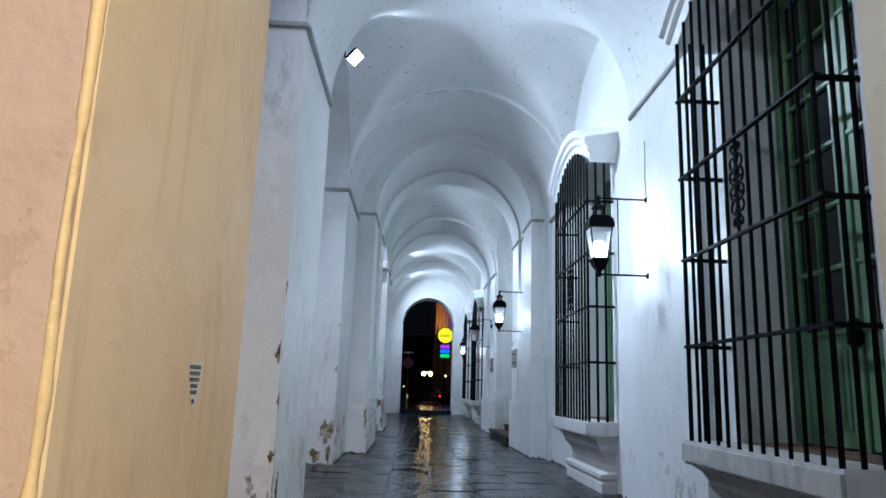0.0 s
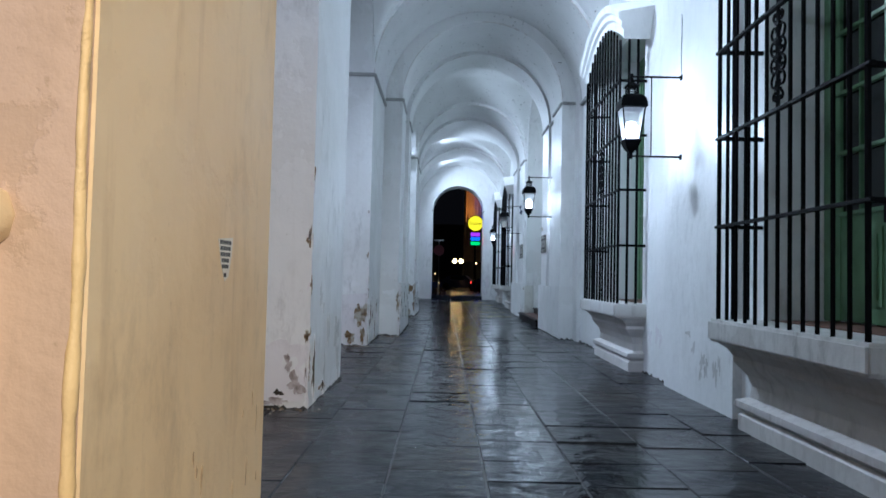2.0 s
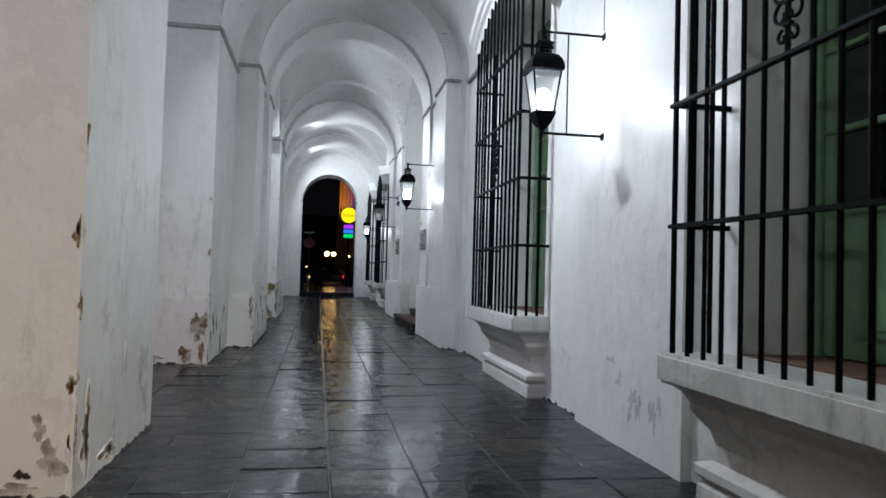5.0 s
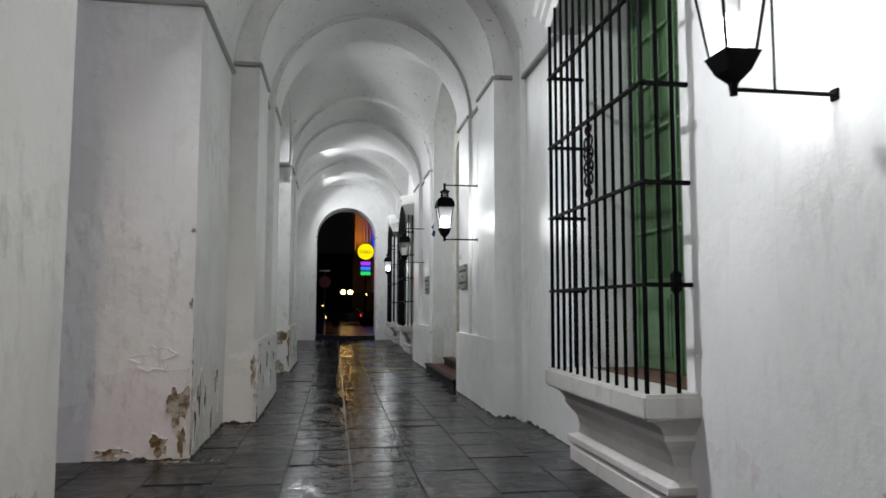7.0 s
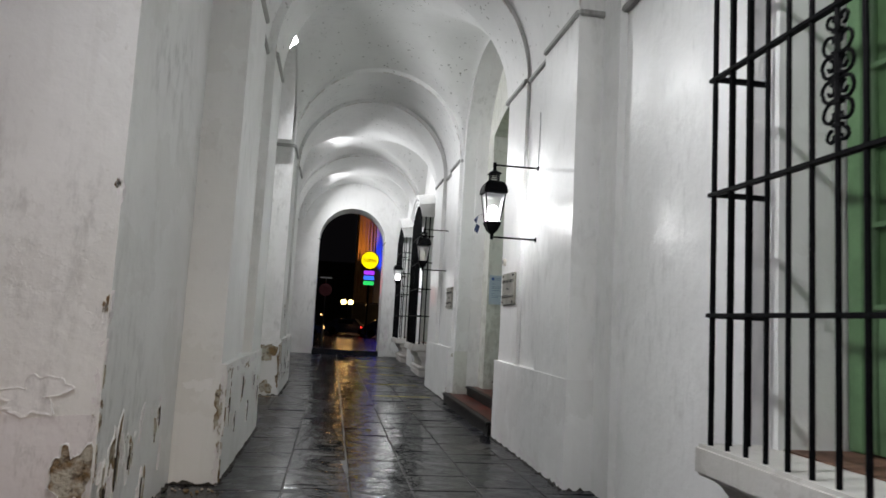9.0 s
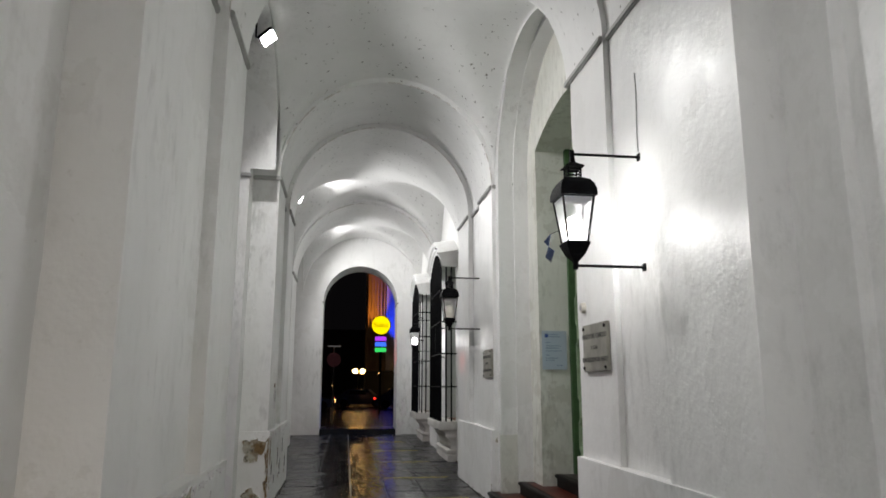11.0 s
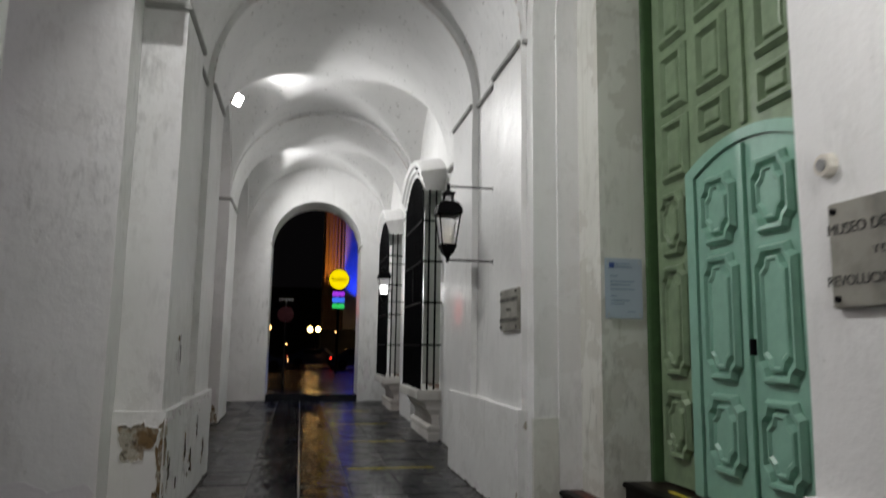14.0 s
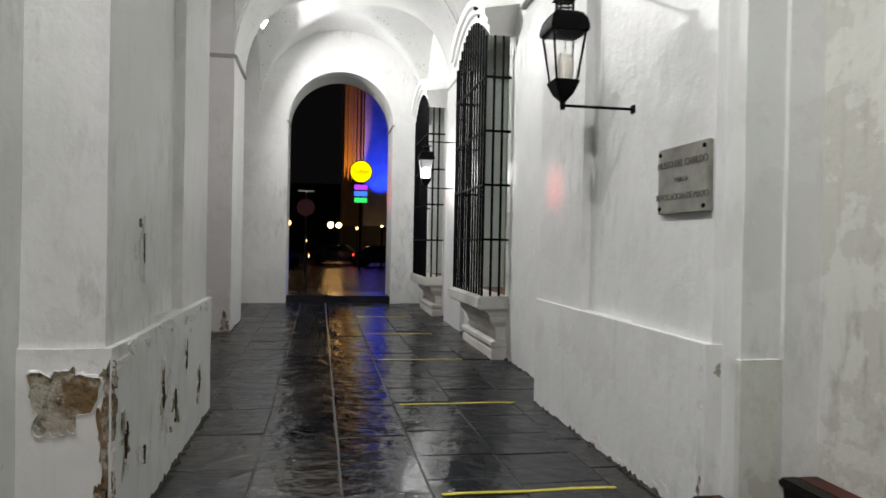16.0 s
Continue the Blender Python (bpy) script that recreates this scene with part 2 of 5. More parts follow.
# ---- mesh helpers ----
def part(name, bm, mat, parent=None, label="", smooth=False):
    me = bpy.data.meshes.new(name)
    bmesh.ops.recalc_face_normals(bm, faces=bm.faces)
    bm.to_mesh(me)
    bm.free()
    me.materials.append(mat)
    if smooth:
        for p in me.polygons:
            p.use_smooth = True
        me.set_sharp_from_angle(angle=radians(38))
    ob = new(name, me)
    ob.parent = parent
    if label:
        ob["label"] = label
    return ob


def group(name, loc, label, category, family="", kind=""):
    ob = new(name)
    ob.empty_display_size = 0.1
    ob.location = loc
    return tagged(ob, label, category, family, kind)


def add_box(bm, x0, x1, y0, y1, z0, z1, bevel=0.0):
    vs = [bm.verts.new((x, y, z)) for x in (x0, x1) for y in (y0, y1) for z in (z0, z1)]
    fs = [bm.faces.new([vs[i] for i in f]) for f in ((0, 1, 3, 2), (4, 6, 7, 5), (0, 4, 5, 1), (2, 3, 7, 6), (0, 2, 6, 4), (1, 5, 7, 3))]
    if bevel:
        es = {e for f in fs for e in f.edges}
        bmesh.ops.bevel(bm, geom=list(es), offset=bevel, segments=2, affect="EDGES")
    return bm


def box(x0, x1, y0, y1, z0, z1, bevel=0.0):
    return add_box(bmesh.new(), x0, x1, y0, y1, z0, z1, bevel)


def weather(bm, cuts=12, amount=0.010):
    """Give a plain block the wobble of hand-laid plaster."""
    bmesh.ops.subdivide_edges(bm, edges=bm.edges[:], cuts=cuts, use_grid_fill=True)
    for v in bm.verts:
        p = v.co.copy()
        v.co += noise.noise_vector(p * 1.7) * amount + noise.noise_vector(p * 6.5) * amount * 0.4
    return bm


def rod(bm, a, b, r, sides=8, r2=None):
    a, b = Vector(a), Vector(b)
    q = (b - a).to_track_quat("Z", "Y")
    r2 = r if r2 is None else r2
    rings = []
    for p, rad in ((a, r), (b, r2)):
        rings.append([bm.verts.new(p + q @ Vector((rad * math.cos(2 * math.pi * k / sides), rad * math.sin(2 * math.pi * k / sides), 0))) for k in range(sides)])
    for k in range(sides):
        bm.faces.new((rings[0][k], rings[0][(k + 1) % sides], rings[1][(k + 1) % sides], rings[1][k]))
    bm.faces.new(rings[0][::-1])
    bm.faces.new(rings[1])
    return bm


def loft(bm, rings, close=True):
    """Skin closed rings of points."""
    vs = [[bm.verts.new(p) for p in r] for r in rings]
    n = len(vs[0])
    for a, b in zip(vs, vs[1:]):
        for k in range(n):
            bm.faces.new((a[k], a[(k + 1) % n], b[(k + 1) % n], b[k]))
    if close:
        bm.faces.new(vs[0][::-1])
        bm.faces.new(vs[-1])
    return bm


def lathe(bm, profile, centre, sides=16):
    cx, cy = centre
    return loft(bm, [[(cx + r * math.cos(2 * math.pi * k / sides), cy + r * math.sin(2 * math.pi * k / sides), z) for k in range(sides)] for r, z in profile])


def prism_x(bm, outline, x0, x1):
    """A closed outline of (y, z) pushed from x0 to x1."""
    return loft(bm, [[(x0, y, z) for y, z in outline], [(x1, y, z) for y, z in outline]])


def prism_y(bm, outline, y0, y1):
    return loft(bm, [[(x, y0, z) for x, z in outline], [(x, y1, z) for x, z in outline]])


def arc(c, r, z, n, rz=None, a0=0.0, a1=math.pi):
    rz = r if rz is None else rz
    return [(c - r * math.cos(a0 + (a1 - a0) * k / n), z + rz * math.sin(a0 + (a1 - a0) * k / n)) for k in range(n + 1)]


# ---- plan: lengths along y, inner faces left and right ----
TOP = 7.3
ZS, ZP = 4.65, 4.77
NEAR0, NEAR1 = 1.29, 2.62
FAR0, FAR1 = 34.45, 35.75
L_OUT = -2.9
R_OUT = 4.6
# barrel bands: y0, y1, left, right, springing
BANDS = [
    (6.22, 8.15, -1.09, 2.64, ZS),
    (11.90, 14.05, -1.20, 2.69, ZS),
    (14.05, 15.20, -0.85, 2.38, ZP),
    (15.20, 16.15, -0.93, 2.47, ZP),
    (16.15, 17.20, -0.82, 2.42, ZP),
    (21.00, 22.05, -0.84, 2.41, ZP),
    (22.05, 23.00, -0.93, 2.47, ZP),
    (23.00, 24.15, -0.85, 2.39, ZP),
    (24.15, 26.00, -1.22, 2.69, ZS),
    (29.40, 31.00, -1.24, 2.66, ZS),
]
# groin bays: y0, y1, left, right, springing, softness
BAYS = [
    (NEAR1, 6.22, -1.20, 2.72, ZS, 0.05),
    (8.15, 11.90, -1.22, 2.72, ZS, 0.10),
    (17.20, 21.00, -0.86, 2.46, ZP, 0.22),
    (26.00, 29.40, -1.25, 2.72, ZS, 0.012),
    (31.00, FAR0, -1.26, 2.72, ZS, 0.012),
]


def floor_z(y):
    return 0.10 * min(1, max(0, (y - 24.0) / 10.0))


# ---- vaults: one mesh ----
bm = bmesh.new()
N = 40
for y0, y1, xl, xr, zs in BANDS:
    c, r = (xl + xr) / 2, (xr - xl) / 2
    prof = arc(c, r, zs, N)
    outer = [(x, TOP) for x, z in prof]
    rows = []
    for y, pr in ((y0, outer), (y0, prof), (y1, prof), (y1, outer)):
        rows.append([bm.verts.new((x, y, z)) for x, z in pr])
    for a, b in zip(rows, rows[1:]):
        for k in range(N):
            bm.faces.new((a[k], a[k + 1], b[k + 1], b[k]))
for y0, y1, xl, xr, zs, soft in BAYS:
    cx, rx, cy, ry = (xl + xr) / 2, (xr - xl) / 2, (y0 + y1) / 2, (y1 - y0) / 2
    grid = []
    for j in range(49):
        y = cy - ry * math.cos(math.pi * j / 48)
        side = math.sqrt(max(0, ry * ry - (y - cy) ** 2)) * (rx / ry if ry > rx or soft < 0.045 else 1) * (0.97 if ry > rx else 1.0)
        row = []
        for i in range(49):
            x = cx - rx * math.cos(math.pi * i / 48)
            main = math.sqrt(max(0, rx * rx - (x - cx) ** 2))
            d = main - side
            h = 0.5 * (main + side + math.sqrt(d * d + soft * soft * min(1, main * side)))
            rise = 0.14 * (1 - ((y - cy) / ry) ** 2) * main / rx if soft > 0.08 else 0.0
            row.append(bm.verts.new((x, y, zs + h + 0.05 + rise)))
        grid.append(row)
    for j in range(48):
        for i in range(48):
            bm.faces.new((grid[j][i], grid[j][i + 1], grid[j + 1][i + 1], grid[j + 1][i]))
add_box(bm, L_OUT - 0.3, R_OUT, NEAR0, FAR1, TOP + 0.01, TOP + 0.25)
tagged(part("ceiling", bm, VAULT, smooth=True), "whitewashed plaster barrel and groin vaults speckled with dark flaking spots", "ceiling", kind="structure")


def left_pier(name, y0, y1, x, z, label):
    """A pier of the street front, from the outside to its inner face."""
    bm = weather(box(L_OUT, x, y0, y1, -0.05, TOP), 15, 0.007)
    return tagged(part(name, bm, WHITE, smooth=True), label, "wall", kind="structure")


def spandrel(name, y0, y1, x, zs, rmax):
    """The arched head of an opening in the street front."""
    c, r = (y0 + y1) / 2, (y1 - y0) / 2
    rz = r * (rmax / r if r > rmax else 1) * (1.02 if r > rmax else 1)
    out = arc(c, r, zs, 28, rz)
    out = [(y0, TOP)] + out + [(y1, TOP)]
    return tagged(part(name, prism_x(bmesh.new(), out, L_OUT, x), WHITE, smooth=True), "white plastered arch head over an opening to the square", "wall", kind="structure")


left_pier("wall_west_1", 6.22, 8.15, -1.10, ZS, "white plastered pier between two arches with flaking base")
left_pier("wall_west_2", 11.90, 17.40, -1.21, ZS, "thick white plastered pier with peeling paint at its base")
left_pier("wall_west_3", 20.62, 26.00, -1.23, ZS, "thick white plastered pier with peeling pinkish paint")
left_pier("wall_west_4", 29.40, 31.00, -1.25, ZS, "white plastered pier with a flaking base")
for i, (y0, y1, x, zs, rm) in enumerate([(NEAR1, 6.22, -1.21, ZS, 1.96), (8.15, 11.90, -1.23, ZS, 1.97), (17.40, 20.62, -0.87, ZP, 1.66), (26.00, 29.40, -1.26, ZS, 1.98), (31.00, FAR0, -1.27, ZS, 1.98)]):
    spandrel("wall_west_head_%d" % (i + 1), y0, y1, x, zs, rm)


def stepped_pier(name, side, rows, y_lo, y_hi, mat, label):
    """The inner part of a thick pier: three flat zones of different depth above a plinth."""
    bm = bmesh.new()
    back = -1.3 if side < 0 else 2.9
    for y0, y1, x in rows:
        piece = weather(box(min(back, x), max(back, x), y0, y1, 0.9, TOP), 12, 0.007)
        tmp = bpy.data.meshes.new("tmp")
        piece.to_mesh(tmp)
        piece.free()
        bm.from_mesh(tmp)
        bpy.data.meshes.remove(tmp)
    ob = tagged(part(name, bm, mat, smooth=True), label, "wall", kind="structure")
    face = (-0.80 if side < 0 else 2.365)
    bm = box(min(back, face), max(back, face), y_lo, y_hi, -0.05, 1.05)
    weather(bm, 14, 0.006 if side < 0 else 0.004)
    part("plinth", bm, WHITE, ob, "white painted plinth with chipped edges", smooth=True)
    return ob


PIER_L1 = stepped_pier("wall_west_5", -1, [(14.05, 15.20, -0.85), (15.20, 16.15, -0.93), (16.15, 17.20, -0.82)], 14.03, 17.21, WHITE, "white stepped pilaster with a chipped plinth")
PIER_R1 = stepped_pier("wall_east_5", 1, [(14.05, 15.20, 2.38), (15.20, 16.15, 2.47), (16.15, 17.07, 2.42)], 14.03, 17.08, GLOSSY, "glossy white stepped pilaster above a plain plinth")
PIER_L2 = stepped_pier("wall_west_6", -1, [(21.00, 22.05, -0.84), (22.05, 23.00, -0.93), (23.00, 24.15, -0.85)], 20.97, 24.17, WHITE, "white stepped pilaster with broken plaster at its plinth")
PIER_R2 = stepped_pier("wall_east_6", 1, [(21.00, 22.05, 2.41), (22.05, 23.00, 2.47), (23.00, 24.15, 2.39)], 20.98, 24.17, GLOSSY, "glossy white stepped pilaster above a plain plinth")

# ---- impost mouldings ----
imposts = tagged(new("trim"), "narrow grimy grey impost moulding along the piers", "moulding", kind="structure")


def impost(x0, x1, y0, y1, z):
    bm = bmesh.new()
    add_box(bm, x0, x1, y0, y1, z - 0.05, z + 0.012, 0.012)
    part("impost", bm, TRIM, imposts)


for y0, y1, xl, xr, zs in BANDS:
    z = zs
    impost(xl - 0.1, xl + 0.035, y0 + 0.004, y1 - 0.004, z)
    impost(xr - 0.035, xr + 0.1, y0 + 0.004, y1 - 0.004, z)
for y, xl in ((6.22, -1.10), (11.90, -1.21), (20.62, -1.23), (29.40, -1.25)):
    impost(L_OUT, xl + 0.03, y - 0.035, y + 0.03, ZS if y != 20.62 else ZP - 0.08)
for y, xa, xb in ((14.05, -1.2, -0.85), (21.0, -1.23, -0.84)):
    impost(xa, xb + 0.03, y - 0.035, y + 0.03, ZP)
impost(2.42, 2.72, 20.965, 21.03, ZP)
impost(2.70, 2.95, 20.79, 20.86, ZP)
impost(2.38, 2.74, 14.015, 14.08, ZP)


# ---- east wall with windows ----
WINDOWS = [("near", 4.80, 1.06), ("second", 10.32, 1.10), ("third", 27.55, 1.02), ("far", 32.60, 0.95)]


def wall_with_hole(name, x0, x1, y0, y1, hy0, hy1, hz0, hz1, label):
    bm = bmesh.new()
    add_box(bm, x0, x1, y0, hy0, -0.05, TOP)
    add_box(bm, x0, x1, hy1, y1, -0.05, TOP)
    add_box(bm, x0, x1, hy0, hy1, -0.05, hz0)
    add_box(bm, x0, x1, hy0, hy1, hz1, TOP)
    return tagged(part(name, bm, GLOSSY), label, "wall", kind="structure")


XW = 2.72
for i, ((nm, wc, hw), (y0, y1)) in enumerate(zip(WINDOWS, ((NEAR1, 6.22), (8.15, 14.05), (24.15, 29.40), (31.0, FAR0)))):
    wall_with_hole("wall_east_%d" % (i + 1), XW, 3.6, y0, y1, wc - hw + 0.14, wc + hw - 0.14, 0.86, 4.75, "glossy white plastered wall around a barred window")
for i, (y0, y1) in enumerate(((6.22, 8.15), (29.40, 31.0))):
    tagged(part("wall_east_pilaster_%d" % (i + 1), box(2.64, 3.6, y0, y1, -0.05, TOP), GLOSSY), "flat white pilaster between two barred windows", "wall", kind="structure")

tagged(part("wall_east_pilaster_3", weather(box(2.645, 2.80, 13.62, 14.06, -0.05, TOP), 8, 0.004), GLOSSY, smooth=True), "narrow flat white pilaster strip beside the stepped pier", "wall", kind="structure")

# ---- portal bay: blind arch rings and the door wall ----
ring = bmesh.new()
c = 19.10
out = [(17.05, TOP), (17.05, 0.0), (17.13, 0.0)] + arc(18.97, 1.84, ZP, 32, 1.74) + [(20.81, 0.0), (21.0, 0.0), (21.0, TOP)]
prism_x(ring, out, 2.47, 2.72)
portal_ring = tagged(part("wall_east_portal_1", ring, WHITE, smooth=True), "white stepped arch ring round the portal", "wall", kind="structure")
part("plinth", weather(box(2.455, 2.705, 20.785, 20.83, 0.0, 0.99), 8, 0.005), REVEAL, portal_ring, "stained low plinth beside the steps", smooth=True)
dw = bmesh.new()
out = [(17.0, TOP), (17.0, 0.0), (17.46, 0.0)] + [(17.46 + 2.84 * k / 16, 5.12 + 0.30 * (1 - (2 * k / 16 - 1) ** 2)) for k in range(17)] + [(20.30, 0.0), (21.2, 0.0), (21.2, TOP)]
prism_x(dw, out, 2.93, 3.62)
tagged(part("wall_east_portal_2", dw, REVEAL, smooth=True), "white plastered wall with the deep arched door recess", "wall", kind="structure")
dw = bmesh.new()
out = [(17.1, TOP), (17.1, 0.0), (17.42, 0.0)] + arc(c, 1.68, ZP, 32) + [(20.78, 0.0), (21.1, 0.0), (21.1, TOP)]
prism_x(dw, out, 2.71, 2.94)
tagged(part("wall_east_portal_3", dw, WHITE, smooth=True), "inner white arch ring of the portal", "wall", kind="structure")
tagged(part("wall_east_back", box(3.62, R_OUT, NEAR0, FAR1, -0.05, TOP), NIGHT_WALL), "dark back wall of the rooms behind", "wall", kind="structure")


# ---- end walls with arches ----
def end_wall(name, y0, y1, xl, xr, zs, mat, label):
    c, r = (xl + xr) / 2, (xr - xl) / 2
    out = [(-2.9, TOP), (-2.9, -0.05), (xl, -0.05)] + arc(c, r, zs, 36) + [(xr, -0.05), (R_OUT, -0.05), (R_OUT, TOP)]
    bm = prism_y(bmesh.new(), out, y0, y1)
    return tagged(part(name, bm, mat, smooth=True), label, "wall", kind="structure")


end_wall("wall_north", FAR0, FAR1, -0.585, 1.92, 4.44, WHITE, "white plastered end wall with a round arch to the street")
near_wall = end_wall("wall_south", NEAR0 + 0.012, NEAR1, -0.575, 1.88, 4.44, OCHRE, "ochre painted end wall with a round arch and a small sticker")
for x0, x1 in ((-2.9, -0.583), (1.89, R_OUT)):
    part("outer_face", box(x0, x1, NEAR0 - 0.02, NEAR0 + 0.011, -0.05, TOP), ROSE, near_wall, "rose-ochre weathered outer paint")
impost(-0.62, -0.565, FAR0 - 0.03, FAR1 + 0.03, 4.46)
impost(1.90, 1.95, FAR0 - 0.03, FAR1 + 0.03, 4.46)
# knobbly painted arris between the ochre reveal and the rose outer face
bm = bmesh.new()
rings = []
for k in range(150):
    z = -0.04 + k * 0.03
    p = Vector((0.3, 2.0, z))
    r = 0.011 + 0.006 * noise.noise(p * 5.0) + 0.004 * noise.noise(p * 17.0)
    cx, cy = -0.586 + 0.008 * noise.noise(p * 2.3), NEAR0 - 0.012 + 0.010 * noise.noise(p * 3.1 + Vector((4, 0, 0)))
    rings.append([(cx + r * math.cos(2 * math.pi * j / 12), cy + 1.2 * r * math.sin(2 * math.pi * j / 12), z) for j in range(12)])
part("arris", loft(bm, rings), ARRIS, near_wall, "knobbly yellow painted corner", smooth=True)
part("wall_lining", box(-2.9, -0.59, NEAR1 + 0.002, NEAR1 + 0.03, -0.05, TOP), WHITE, near_wall)
part("wall_lining", box(1.89, 2.72, NEAR1 + 0.002, NEAR1 + 0.03, -0.05, TOP), WHITE, near_wall)

# ---- floor ----
bm = loft(bmesh.new(), [[(x, y, z) for x, z in ((L_OUT - 0.4, -0.30), (R_OUT, -0.30), (R_OUT, floor_z(y) - 0.007), (L_OUT - 0.4, floor_z(y) - 0.007))] for y in (-3.0, 24.0, 34.0, FAR0 + 0.1)])
floor = tagged(part("floor", bm, JOINT), "wet dark slate slab floor with narrow joints", "floor", kind="structure")
ground = tagged(part("ground", box(-400, 400, -300, 700, -0.60, -0.06), ASPHALT), "wet dark asphalt and paving around the building at night", "ground", kind="structure")
XJ = [-1.40, -0.82, -0.23, 0.355, 0.925, 1.53, 2.13, 2.80]
rng = random.Random(7)


def slab(name_parent, x0, x1, y0, y1, into=None):
    g, e = 0.0055, 0.006
    a, b = floor_z(y0), floor_z(y1)
    dz = rng.uniform(-0.004, 0.004)
    t1, t2 = rng.uniform(-0.005, 0.005), rng.uniform(-0.005, 0.005)
    bm = bmesh.new() if into is None else into
    j = lambda: rng.uniform(-0.004, 0.004)
    low = [(x0 + g, y0 + g, a - 0.022), (x1 - g, y0 + g, a - 0.022), (x1 - g, y1 - g, b - 0.022), (x0 + g, y1 - g, b - 0.022)]
    mid = [(x + j(), y + j(), z + 0.017 + dz) for x, y, z in low]
    top = [(x + (e if x < (x0 + x1) / 2 else -e), y + (e if y < (y0 + y1) / 2 else -e), z + 0.005 + s) for (x, y, z), s in zip(mid, (t1, t2, -t1, -t2))]
    loft(bm, [low, mid, top])
    if into is None:
        part("slab", bm, SLATE, name_parent)


# ---- lantern ----
def lantern_at(x_wall, y, z_lo, z_hi, lit, label, watts=0):
    cx = x_wall - 0.55
    t = group("wall_lantern", (x_wall, y, z_lo), label, "lantern", "wall lanterns along the arcade")
    o = lambda bm: bmesh.ops.translate(bm, verts=bm.verts, vec=(-x_wall, -y, -z_lo)) and bm or bm
    for z in (z_hi, z_lo):
        bm = rod(bmesh.new(), (x_wall + 0.02, y, z), (cx - 0.02, y, z), 0.011)
        add_box(bm, x_wall - 0.012, x_wall + 0.01, y - 0.03, y + 0.03, z - 0.03, z + 0.03, 0.004)
        rod(bm, (cx, y, z - 0.03), (cx, y, z + 0.03), 0.02)
        part("bracket_arm", o(bm), IRON, t)
    bm = bmesh.new()
    pts = [(x_wall - 0.004, y + 0.01 * math.sin(k), z_hi + 0.05 + 0.11 * k) for k in range(7)]
    for p, q in zip(pts, pts[1:]):
        rod(bm, p, q, 0.0045, 5)
    part("cable", o(bm), STEEL, t, "thin grey cable up the wall")
    sq = lambda h, z, s=0.0: [(cx - h, y - h, z), (cx + h, y - h, z), (cx + h, y + h, z), (cx - h, y + h, z)]
    b0, b1, zb, zt = 0.076, 0.121, z_lo + 0.17, z_lo + 0.52
    # tapered corner bars and rails
    for sx, sy in ((-1, -1), (1, -1), (1, 1), (-1, 1)):
        part("corner_bar", o(rod(bmesh.new(), (cx + sx * b0, y + sy * b0, zb), (cx + sx * b1, y + sy * b1, zt), 0.009, 6)), IRON, t)
    for h, z in ((b0, zb), (b1, zt)):
        p = sq(h, z)
        bm = bmesh.new()
        for k in range(4):
            rod(bm, p[k], p[(k + 1) % 4], 0.011, 6)
        part("rail", o(bm), IRON, t)
    for k in range(4):
        lo, hi = sq(b0 - 0.002, zb), sq(b1 - 0.002, zt)
        bm = bmesh.new()
        bm.faces.new([bm.verts.new(p) for p in (lo[k], lo[(k + 1) % 4], hi[(k + 1) % 4], hi[k])])
        pane = part("glass_pane", o(bm), PANE, t)
        sol = pane.modifiers.new("thickness", "SOLIDIFY")
        sol.thickness = 0.003
        pane.visible_shadow = False
    bm = rod(bmesh.new(), (cx, y, zt + 0.01), (cx + 0.012, y, zb + 0.24), 0.006, 6)
    rod(bm, (cx - 0.09, y - 0.05, zt - 0.045), (cx + 0.09, y + 0.04, zt - 0.03), 0.004, 5)
    part("lamp_stem", o(bm), STEEL, t, "thin steel stem and stay inside the glass")
    prof = [(0.141, 0.0), (0.144, 0.014), (0.141, 0.05), (0.129, 0.095), (0.103, 0.135), (0.068, 0.155), (0.055, 0.16)]
    bm = loft(bmesh.new(), [sq(h, zt + dz) for h, dz in prof])
    part("cap", o(bm), IRON, t, "black domed lantern cap", smooth=True)
    bm = bmesh.new()
    z0 = zt + 0.16
    for k in range(4):
        p, q = sq(0.05, z0)[k], sq(0.05, z0 + 0.085)[k]
        rod(bm, p, q, 0.007, 6)
    for dz in (0.02, 0.045, 0.07):
        p = sq(0.05, z0 + dz)
        for k in range(4):
            rod(bm, p[k], p[(k + 1) % 4], 0.005, 5)
    loft(bm, [sq(0.075, z0 + 0.085), sq(0.07, z0 + 0.095), sq(0.02, z0 + 0.13), sq(0.012, z_hi)])
    part("vent", o(bm), IRON, t, "black pierced chimney vent")
    bm = loft(bmesh.new(), [sq(b0 + 0.02, zb), sq(b0 + 0.012, zb - 0.02), sq(0.06, zb - 0.09), sq(0.02, zb - 0.14), sq(0.012, z_lo)])
    part("funnel", o(bm), IRON, t, "black tapered lantern foot")
    bm = lathe(bmesh.new(), [(0.03, zb + 0.004), (0.066, zb + 0.008), (0.072, zb + 0.05), (0.078, zb + 0.10), (0.072, zb + 0.15), (0.045, zb + 0.20), (0.006, zb + 0.215)], (cx, y), 12)
    bulb = part("bulb", o(bm), BULB if lit else PAPER, t, "glowing white bulb" if lit else "unlit white bulb", smooth=True)
    if lit:
        bulb.visible_shadow = False
        point_lamp("lantern_light", (cx, y, zb + 0.11), watts, (0.94, 0.97, 1.0), 0.03)
    return t


